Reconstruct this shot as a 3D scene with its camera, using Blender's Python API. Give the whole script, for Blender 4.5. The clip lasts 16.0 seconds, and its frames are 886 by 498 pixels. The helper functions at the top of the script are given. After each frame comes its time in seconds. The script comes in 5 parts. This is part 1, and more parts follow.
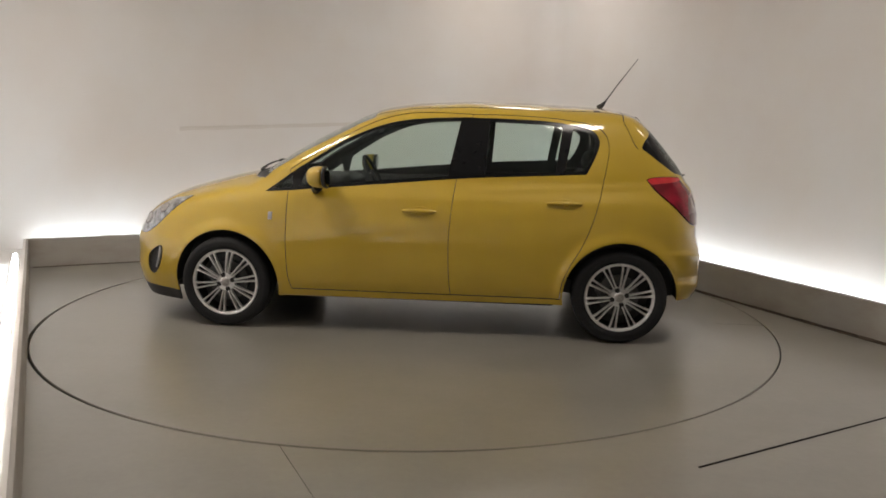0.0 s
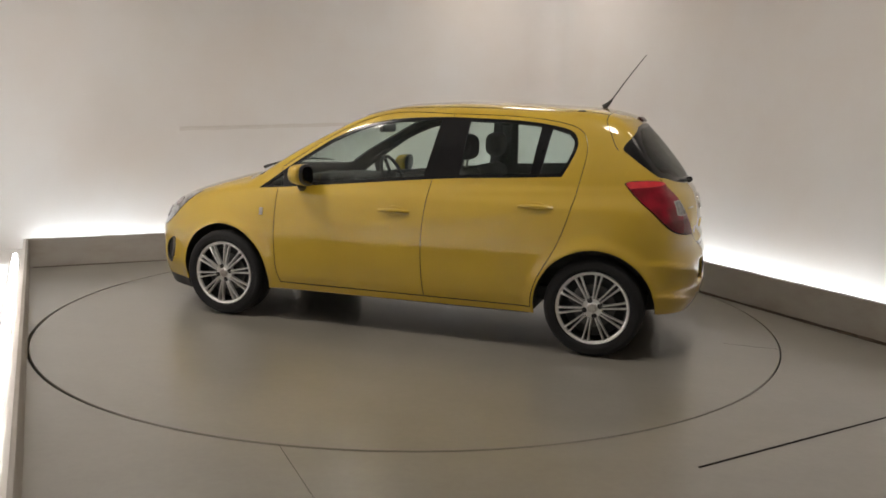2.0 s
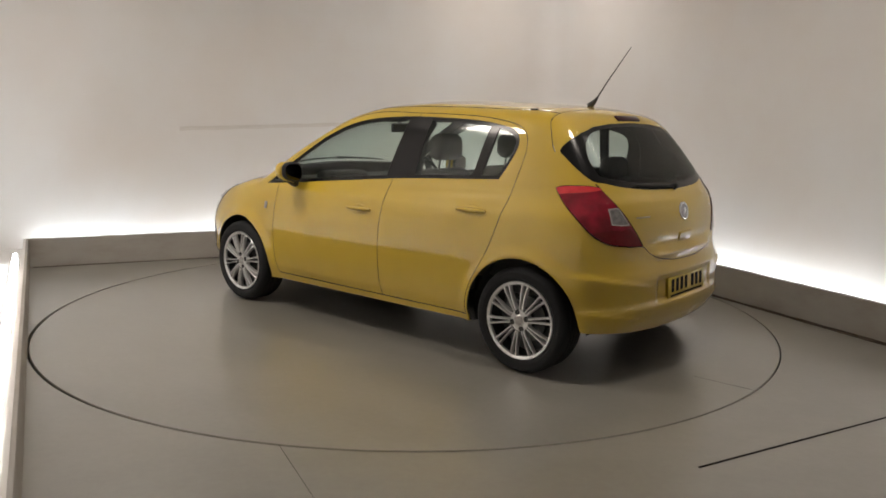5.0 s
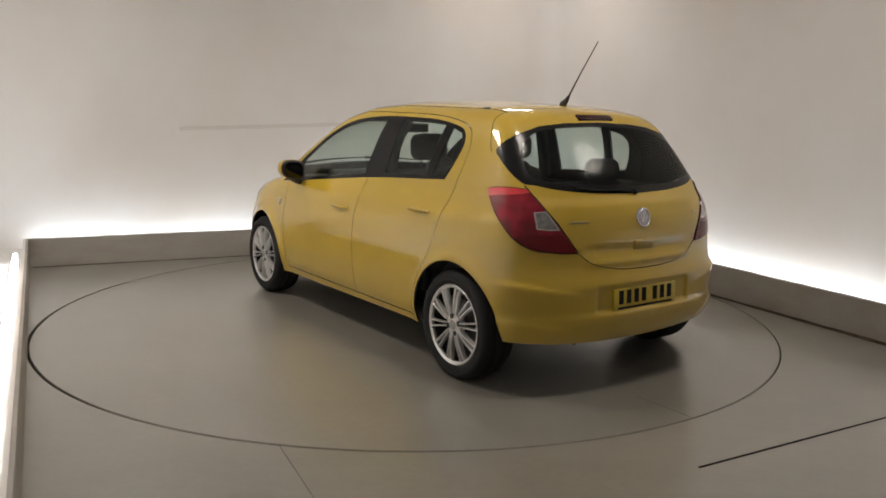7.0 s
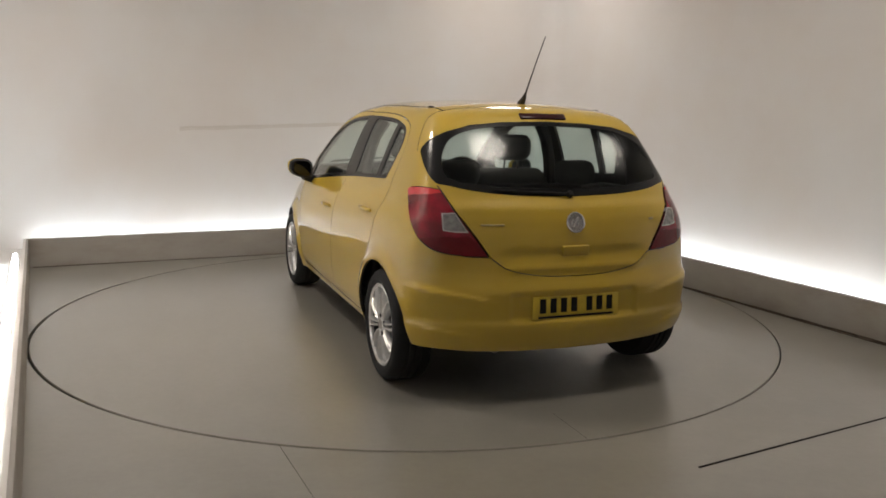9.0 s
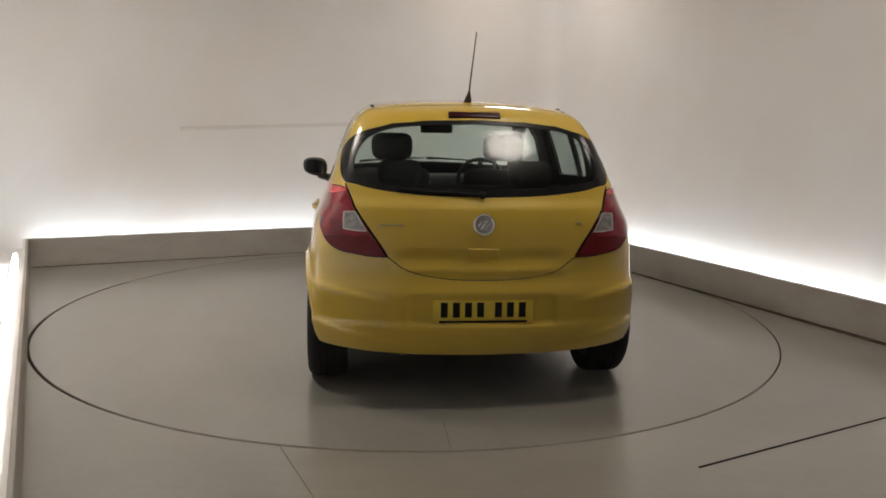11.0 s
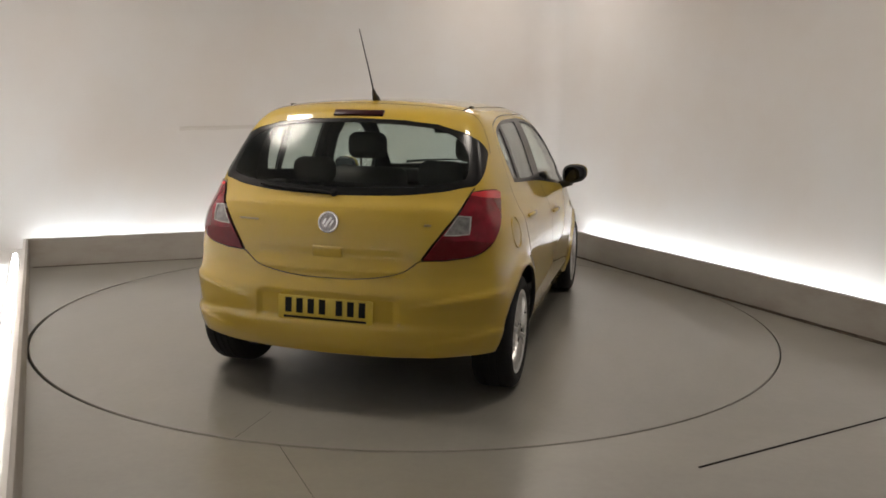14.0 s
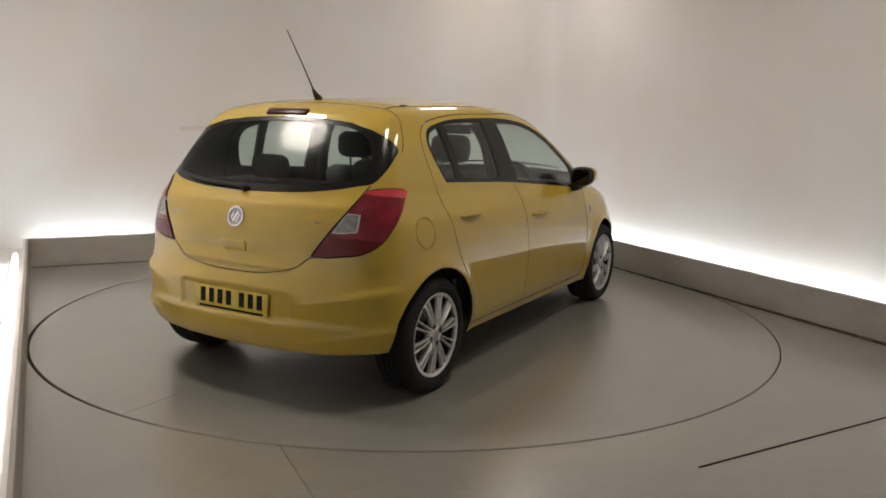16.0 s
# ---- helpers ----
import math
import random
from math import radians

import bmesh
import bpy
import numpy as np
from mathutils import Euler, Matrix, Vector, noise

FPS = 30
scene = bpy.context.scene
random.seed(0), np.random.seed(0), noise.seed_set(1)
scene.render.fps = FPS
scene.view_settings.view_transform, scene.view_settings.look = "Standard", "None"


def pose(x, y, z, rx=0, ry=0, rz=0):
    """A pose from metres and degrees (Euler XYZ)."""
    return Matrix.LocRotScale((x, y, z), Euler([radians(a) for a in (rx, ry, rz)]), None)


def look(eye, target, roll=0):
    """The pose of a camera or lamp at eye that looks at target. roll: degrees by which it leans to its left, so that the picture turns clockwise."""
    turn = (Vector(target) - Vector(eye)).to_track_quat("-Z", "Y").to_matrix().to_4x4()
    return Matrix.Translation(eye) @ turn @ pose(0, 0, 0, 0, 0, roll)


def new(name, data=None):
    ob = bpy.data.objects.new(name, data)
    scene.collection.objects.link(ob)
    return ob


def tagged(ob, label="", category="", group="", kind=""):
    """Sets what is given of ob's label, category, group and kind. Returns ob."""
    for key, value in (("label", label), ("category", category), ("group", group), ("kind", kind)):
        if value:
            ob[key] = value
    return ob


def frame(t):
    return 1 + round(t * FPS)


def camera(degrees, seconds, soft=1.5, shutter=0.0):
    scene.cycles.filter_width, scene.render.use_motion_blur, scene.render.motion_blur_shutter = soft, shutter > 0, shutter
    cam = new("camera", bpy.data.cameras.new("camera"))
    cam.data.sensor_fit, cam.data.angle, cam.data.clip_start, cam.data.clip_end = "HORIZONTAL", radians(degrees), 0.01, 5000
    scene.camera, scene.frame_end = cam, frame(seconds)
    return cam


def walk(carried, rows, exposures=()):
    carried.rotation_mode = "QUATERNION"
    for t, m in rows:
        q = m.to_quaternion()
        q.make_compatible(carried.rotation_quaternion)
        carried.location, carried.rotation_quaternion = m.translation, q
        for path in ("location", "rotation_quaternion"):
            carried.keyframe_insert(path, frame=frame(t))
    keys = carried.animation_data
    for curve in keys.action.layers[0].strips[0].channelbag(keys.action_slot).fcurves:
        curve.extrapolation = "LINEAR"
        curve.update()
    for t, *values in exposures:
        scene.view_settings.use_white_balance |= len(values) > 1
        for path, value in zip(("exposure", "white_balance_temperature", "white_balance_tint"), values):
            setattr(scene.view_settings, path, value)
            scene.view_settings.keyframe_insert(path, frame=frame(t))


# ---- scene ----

# ---------------------------------------------------------------- camera
EYE = Vector((0.0, -5.578, 1.373))
YAW, PITCH = radians(2.213), radians(-9.41)
AIM = EYE + Vector((math.sin(YAW) * math.cos(PITCH), math.cos(YAW) * math.cos(PITCH), math.sin(PITCH)))
cam = camera(58.27, 16.0, soft=1.7)
STAND = look(EYE, AIM, 1.188)
walk(cam, [(0.0, STAND), (16.0, STAND)], exposures=[(0.0, 0.05, 6500, 10), (16.0, 0.05, 6500, 10)])

# ---------------------------------------------------------------- light
world = bpy.data.worlds.new("studio_world")
scene.world = world
world.use_nodes = True
world.node_tree.nodes["Background"].inputs[0].default_value = (0.9, 0.95, 1.0, 1)
world.node_tree.nodes["Background"].inputs[1].default_value = 0.02

TURN = radians(23.5)                       # the platform is turned against the camera
E1 = Vector((math.cos(TURN), math.sin(TURN), 0))
E2 = Vector((-math.sin(TURN), math.cos(TURN), 0))
SIDE_L, SIDE_R, SIDE_B, SIDE_F = -2.515, 2.46, 2.59, -7.2
PARAPET_H, PARAPET_T = 0.255, 0.035
WALL_L, WALL_R, WALL_B, CEIL = -3.45, 3.4, 3.55, 3.7


def plan(u, v, z=0.0):
    """A point given along the platform's own sides."""
    return E1 * u + E2 * v + Vector((0, 0, z))


def area_lamp(name, place, target, sx, sy, power, colour):
    data = bpy.data.lights.new(name, "AREA")
    data.shape, data.size, data.energy, data.color = "DISK", sx, power, colour
    ob = new(name, data)
    ob.matrix_world = look(place, target)
    return ob


# Three mirror in the tailgate glass; the fourth is added to brighten the corner.
CEILING_AND_FILL_LAMPS = [plan(2.48, -2.06, CEIL - 0.12), plan(0.25, -2.18, CEIL - 0.12), plan(-2.33, 0.0, CEIL - 0.12), plan(2.35, 2.45, CEIL - 0.12)]
for place, watts, width in zip(CEILING_AND_FILL_LAMPS, (8, 27, 57, 13), (0.60, 0.58, 0.85, 0.66)):
    lamp = area_lamp("ceiling_and_fill_glow", place - Vector((0, 0, 0.03)), place - Vector((0, 0, 1)), width, width, watts, (1.0, 0.895, 0.79))
    tagged(lamp, kind="structure")


# ---------------------------------------------------------------- materials
def material(name):
    m = bpy.data.materials.new(name)
    m.use_nodes = True
    nt = m.node_tree
    return m, nt, nt.nodes["Principled BSDF"]


def link(nt, a, b):
    nt.links.new(a, b)


def noise_node(nt, scale, detail=3, rough=0.5, vec=None):
    n = nt.nodes.new("ShaderNodeTexNoise")
    n.inputs["Scale"].default_value, n.inputs["Detail"].default_value, n.inputs["Roughness"].default_value = scale, detail, rough
    if vec is None:
        c = nt.nodes.new("ShaderNodeTexCoord")
        vec = c.outputs["Object"]
    link(nt, vec, n.inputs["Vector"])
    return n


def ramp(nt, fac, stops):
    r = nt.nodes.new("ShaderNodeValToRGB")
    while len(r.color_ramp.elements) < len(stops):
        r.color_ramp.elements.new(0.5)
    for e, (p, c) in zip(r.color_ramp.elements, stops):
        e.position, e.color = p, (*c, 1)
    link(nt, fac, r.inputs[0])
    return r


def bump(nt, bsdf, fac, strength, distance):
    b = nt.nodes.new("ShaderNodeBump")
    b.inputs["Strength"].default_value, b.inputs["Distance"].default_value = strength, distance
    link(nt, fac, b.inputs["Height"])
    link(nt, b.outputs[0], bsdf.inputs["Normal"])


def simple(name, colour, rough=0.5, metal=0.0, vary=0.12, scale=20, coat=0.0, bumps=0.0, spec=0.5):
    m, nt, b = material(name)
    n = noise_node(nt, scale, 4)
    lo = tuple(c * (1 - vary) for c in colour)
    hi = tuple(min(1, c * (1 + vary)) for c in colour)
    r = ramp(nt, n.outputs["Fac"], [(0.3, lo), (0.7, hi)])
    link(nt, r.outputs[0], b.inputs["Base Color"])
    b.inputs["Roughness"].default_value, b.inputs["Metallic"].default_value, b.inputs["Specular IOR Level"].default_value = rough, metal, spec
    b.inputs["Coat Weight"].default_value, b.inputs["Coat Roughness"].default_value = coat, 0.03
    if bumps:
        bump(nt, b, n.outputs["Fac"], bumps, 0.002)
    return m


def paint_material():
    m, nt, b = material("yellow_car_paint")
    n = noise_node(nt, 3.0, 4)
    r = ramp(nt, n.outputs["Fac"], [(0.3, (0.445, 0.298, 0.020)), (0.7, (0.48, 0.323, 0.024))])
    link(nt, r.outputs[0], b.inputs["Base Color"])
    b.inputs["Roughness"].default_value, b.inputs["Specular IOR Level"].default_value = 0.45, 0.25
    b.inputs["Coat Weight"].default_value, b.inputs["Coat Roughness"].default_value, b.inputs["Coat IOR"].default_value = 1.0, 0.02, 1.6
    f = noise_node(nt, 900, 2)
    bump(nt, b, f.outputs["Fac"], 0.02, 0.0004)
    return m


def floor_material(name, seed):
    m, nt, b = material(name)
    c = nt.nodes.new("ShaderNodeTexCoord")
    mp = nt.nodes.new("ShaderNodeMapping")
    mp.inputs["Location"].default_value = (seed, seed * 2, 0)
    link(nt, c.outputs["Object"], mp.inputs["Vector"])
    n1 = noise_node(nt, 1.1, 5, 0.6, mp.outputs[0])
    n2 = noise_node(nt, 26, 5, 0.65, mp.outputs[0])
    mx = nt.nodes.new("ShaderNodeMix")
    mx.inputs[0].default_value = 0.35
    link(nt, n1.outputs["Fac"], mx.inputs[2])
    link(nt, n2.outputs["Fac"], mx.inputs[3])
    r = ramp(nt, mx.outputs[0], [(0.3, (0.187, 0.180, 0.156)), (0.5, (0.222, 0.213, 0.186)), (0.7, (0.257, 0.247, 0.217))])
    link(nt, r.outputs[0], b.inputs["Base Color"])
    st = nt.nodes.new("ShaderNodeMapping")
    st.inputs["Scale"].default_value, st.inputs["Rotation"].default_value = (1.0, 1.9, 1.0), (0, 0, 0.7 + seed)
    link(nt, c.outputs["Object"], st.inputs["Vector"])
    n3 = noise_node(nt, 1.6, 6, 0.7, st.outputs[0])
    wear = ramp(nt, n3.outputs["Fac"], [(0.25, (0.89, 0.887, 0.875)), (0.78, (1.09, 1.09, 1.095))])
    mul = nt.nodes.new("ShaderNodeMix")
    mul.data_type, mul.blend_type = "RGBA", "MULTIPLY"
    mul.inputs[0].default_value = 1.0
    link(nt, r.outputs[0], mul.inputs[6])
    link(nt, wear.outputs[0], mul.inputs[7])
    link(nt, mul.outputs[2], b.inputs["Base Color"])
    rr = nt.nodes.new("ShaderNodeMapRange")
    rr.inputs[1].default_value, rr.inputs[2].default_value = 0.25, 0.75
    rr.inputs[3].default_value, rr.inputs[4].default_value = 0.29, 0.37
    link(nt, n1.outputs["Fac"], rr.inputs[0])
    link(nt, rr.outputs[0], b.inputs["Roughness"])
    b.inputs["Coat Weight"].default_value, b.inputs["Coat Roughness"].default_value = 1.0, 0.28
    bump(nt, b, n2.outputs["Fac"], 0.12, 0.002)
    return m


def wall_material(name, lo, hi):
    m, nt, b = material(name)
    n1 = noise_node(nt, 0.7, 4, 0.55)
    n2 = noise_node(nt, 60, 3)
    r = ramp(nt, n1.outputs["Fac"], [(0.3, lo), (0.7, hi)])
    link(nt, r.outputs[0], b.inputs["Base Color"])
    b.inputs["Roughness"].default_value = 0.75
    bump(nt, b, n2.outputs["Fac"], 0.06, 0.001)
    return m


def parapet_material():
    """Grey paint with long brownish scuffs along it."""
    m, nt, b = material("grey_parapet_paint")
    c = nt.nodes.new("ShaderNodeTexCoord")
    mp = nt.nodes.new("ShaderNodeMapping")
    mp.inputs["Rotation"].default_value, mp.inputs["Scale"].default_value = (0, 0, -TURN), (1.0, 1.0, 2.2)
    link(nt, c.outputs["Object"], mp.inputs["Vector"])
    n1 = noise_node(nt, 1.3, 6, 0.62, mp.outputs[0])
    n2 = noise_node(nt, 45, 3)
    base = ramp(nt, n1.outputs["Fac"], [(0.34, (0.30, 0.268, 0.235)), (0.50, (0.355, 0.332, 0.304)), (0.70, (0.40, 0.38, 0.35))])
    link(nt, base.outputs[0], b.inputs["Base Color"])
    b.inputs["Roughness"].default_value = 0.6
    bump(nt, b, n2.outputs["Fac"], 0.08, 0.001)
    return m


def glass_material(name, tint, gloss=1.0, rough=0.09):
    m, nt, b = material(name)
    nt.nodes.remove(b)
    out = nt.nodes["Material Output"]
    tr = nt.nodes.new("ShaderNodeBsdfTransparent")
    tr.inputs[0].default_value = (*tint, 1)
    gl = nt.nodes.new("ShaderNodeBsdfGlossy")
    gl.inputs["Roughness"].default_value = rough
    gl.inputs[0].default_value = (gloss, gloss, gloss, 1)
    lw = nt.nodes.new("ShaderNodeLayerWeight")
    lw.inputs["Blend"].default_value = 0.5
    pw = nt.nodes.new("ShaderNodeMath")
    pw.operation = "POWER"
    pw.inputs[1].default_value = 5.0
    link(nt, lw.outputs["Facing"], pw.inputs[0])
    fr = nt.nodes.new("ShaderNodeMath")
    fr.operation = "MULTIPLY_ADD"
    fr.inputs[1].default_value, fr.inputs[2].default_value = 0.9, 0.022
    link(nt, pw.outputs[0], fr.inputs[0])
    mx = nt.nodes.new("ShaderNodeMixShader")
    link(nt, fr.outputs[0], mx.inputs[0])
    link(nt, tr.outputs[0], mx.inputs[1])
    link(nt, gl.outputs[0], mx.inputs[2])
    link(nt, mx.outputs[0], out.inputs[0])
    return m


def glow_material(name, colour, strength):
    m, nt, b = material(name)
    b.inputs["Emission Color"].default_value, b.inputs["Emission Strength"].default_value = (*colour, 1), strength
    b.inputs["Base Color"].default_value = (0.9, 0.9, 0.9, 1)
    return m


PAINT = paint_material()
FLOOR_MAT = floor_material("grey_floor_paint", 0.0)
DISC_MAT = floor_material("grey_turntable_paint", 7.3)
WALL_MAT = wall_material("white_backdrop_paint", (0.72, 0.672, 0.632), (0.76, 0.752, 0.745))
CEIL_MAT = wall_material("pale_metal_paint", (0.62, 0.60, 0.57), (0.68, 0.66, 0.63))
ROOF_MAT = wall_material("ceiling_paint", (0.56, 0.54, 0.51), (0.63, 0.61, 0.58))
SEAM_MAT = wall_material("seam_filler", (0.635, 0.588, 0.545), (0.68, 0.65, 0.615))
FRONT_WALL = wall_material("front_wall_paint", (0.60, 0.58, 0.55), (0.66, 0.64, 0.61))
PARAPET_MAT = parapet_material()
GRIME_AND_SHADE = simple("brown_grime_and_shade", (0.065, 0.048, 0.034), 0.8, vary=0.6, scale=9)
GAP_MAT = simple("dark_joint", (0.02, 0.018, 0.015), 0.8)
TRIM = simple("black_gloss_trim", (0.006, 0.006, 0.007), 0.22, spec=0.25)
RUBBER = simple("tyre_rubber", (0.007, 0.007, 0.008), 0.85, scale=60, bumps=0.15)
PLASTIC = simple("black_plastic", (0.02, 0.02, 0.021), 0.55, scale=80, bumps=0.1)
CABIN = simple("dark_cabin_trim", (0.028, 0.028, 0.03), 0.7, scale=60, bumps=0.1)
FABRIC = simple("charcoal_seat_fabric", (0.09, 0.087, 0.084), 0.9, scale=120, bumps=0.3)
ALLOY = simple("silver_alloy", (0.68, 0.675, 0.67), 0.32, 0.75, 0.06, 40)
DULL = simple("dull_lettering", (0.34, 0.28, 0.13), 0.35, 0.5)
CHROME = simple("chrome", (0.75, 0.75, 0.76), 0.12, 1.0, 0.03, 40)
DARK_ALLOY = simple("near_black_alloy", (0.035, 0.035, 0.036), 0.55, 0.3)
DULL_CHROME = simple("dull_chrome", (0.42, 0.40, 0.39), 0.3, 0.8, 0.25, 90)
STEEL = simple("brake_steel", (0.12, 0.12, 0.12), 0.4, 0.8)
GLASS = glass_material("green_tinted_glass", (0.89, 0.94, 0.92))
REAR_GLASS = glass_material("tailgate_glass", (0.84, 0.88, 0.87), 0.45, 0.12)
DEEP_RED = simple("deep_red_lens", (0.12, 0.004, 0.008), 0.06, vary=0.1, scale=30, spec=0.3)
RED = simple("red_lamp_lens", (0.19, 0.004, 0.014), 0.06, vary=0.35, scale=14, spec=0.35, coat=0.6)
BRIGHT_RED = simple("bright_red_lens", (0.62, 0.035, 0.045), 0.10, vary=0.08, scale=30, coat=1.0)
DARK_RED = simple("dark_red_lens", (0.028, 0.004, 0.006), 0.3, spec=0.15)
GREY_LENS = simple("grey_lamp_lens", (0.26, 0.245, 0.245), 0.12, 0.4, 0.35, 40, coat=1.0)
CLEAR = simple("clear_lamp_lens", (0.50, 0.46, 0.46), 0.12, 0.3, 0.15, 30, coat=1.0)
HEADLAMP = simple("headlamp_lens", (0.44, 0.445, 0.46), 0.10, 0.7, 0.75, 26, coat=1.0)
PLATE = simple("yellow_plate", (0.56, 0.40, 0.035), 0.35)
INK = simple("black_ink", (0.008, 0.008, 0.008), 0.8, spec=0.2)
MIRROR = simple("mirror_glass", (0.05, 0.05, 0.056), 0.04, 1.0, 0.0)
TUBE = glow_material("white_tube_light", (0.87, 0.945, 1.0), 21.0)
TUBE_SIDE = glow_material("bright_tube_light", (0.87, 0.945, 1.0), 36.0)
SOFT = glow_material("warm_diffuser", (1.0, 0.90, 0.79), 3.0)

# ---------------------------------------------------------------- mesh helpers
def part(name, bm, mat, parent=None, label="", smooth=True, bevel=0.0):
    """Links a bmesh as one mesh object, under a thing or a part."""
    bmesh.ops.recalc_face_normals(bm, faces=bm.faces)
    me = bpy.data.meshes.new(name)
    bm.to_mesh(me)
    bm.free()
    for m in (mat if isinstance(mat, (list, tuple)) else [mat]):
        me.materials.append(m)
    if smooth:
        me.shade_smooth()
        me.set_sharp_from_angle(angle=radians(38))
    ob = new(name, me)
    if bevel:
        mod = ob.modifiers.new("bevel", "BEVEL")
        mod.width, mod.segments, mod.limit_method = bevel, 2, "ANGLE"
    ob.parent = parent
    return tagged(ob, label=label) if label else ob


def box(bm, cx, cy, cz, sx, sy, sz, m=None):
    r = bmesh.ops.create_cube(bm, size=1.0)
    bmesh.ops.scale(bm, vec=(sx, sy, sz), verts=r["verts"])
    bmesh.ops.translate(bm, vec=(cx, cy, cz), verts=r["verts"])
    if m is not None:
        bmesh.ops.transform(bm, matrix=m, verts=r["verts"])
    return r["verts"]


def rounded(bm, cx, cy, cz, sx, sy, sz, r, seg=3, m=None):
    verts = box(bm, cx, cy, cz, sx, sy, sz)
    edges = list({e for v in verts for e in v.link_edges})
    out = bmesh.ops.bevel(bm, geom=edges, offset=r, segments=seg, affect="EDGES", profile=0.5)
    if m is not None:
        bmesh.ops.transform(bm, matrix=m, verts=list({v for f in out["faces"] for v in f.verts} | {v for v in verts if v.is_valid}))


def lathe(bm, profile, seg, m=None, close=False):
    """Turns (radius, height) pairs about z."""
    rings = []
    for k in range(seg):
        a = 2 * math.pi * k / seg
        rings.append([bm.verts.new((r * math.cos(a), r * math.sin(a), h)) for r, h in profile])
    n = len(profile)
    for k in range(seg):
        a, b = rings[k], rings[(k + 1) % seg]
        for i in range(n if close else n - 1):
            j = (i + 1) % n
            bm.faces.new((a[i], b[i], b[j], a[j]))
    verts = [v for r in rings for v in r]
    if m is not None:
        bmesh.ops.transform(bm, matrix=m, verts=verts)
    return verts


def prism(bm, outline, z0, z1, m=None):
    lo = [bm.verts.new((x, y, z0)) for x, y in outline]
    hi = [bm.verts.new((x, y, z1)) for x, y in outline]
    n = len(outline)
    bm.faces.new(lo[::-1])
    bm.faces.new(hi)
    for i in range(n):
        bm.faces.new((lo[i], lo[(i + 1) % n], hi[(i + 1) % n], hi[i]))
    if m is not None:
        bmesh.ops.transform(bm, matrix=m, verts=lo + hi)


def tube(bm, pts, radius, seg=8):
    """A round bar along points."""
    rings = []
    pts = [Vector(p) for p in pts]
    for i, p in enumerate(pts):
        d = (pts[min(i + 1, len(pts) - 1)] - pts[max(i - 1, 0)]).normalized()
        q = d.to_track_quat("Z", "Y").to_matrix()
        r = radius[i] if isinstance(radius, (list, tuple)) else radius
        rings.append([bm.verts.new(p + q @ Vector((r * math.cos(2 * math.pi * k / seg), r * math.sin(2 * math.pi * k / seg), 0))) for k in range(seg)])
    for a, b in zip(rings, rings[1:]):
        for k in range(seg):
            bm.faces.new((a[k], a[(k + 1) % seg], b[(k + 1) % seg], b[k]))
    bm.faces.new(rings[0][::-1])
    bm.faces.new(rings[-1])


PLATFORM = Matrix.Rotation(TURN, 4, "Z")
LEAN = Matrix.Translation((SIDE_L, SIDE_B, 0)) @ Matrix.Rotation(radians(1.25), 4, "Z") @ Matrix.Translation((-SIDE_L, -SIDE_B, 0))


# ---------------------------------------------------------------- the studio
TABLE_R, GAP = 2.45, 0.011
HOLE = (-0.006, -0.001)                    # the hole sits a little off the disc's middle
SKEW = 0.058                               # the front joint runs askew


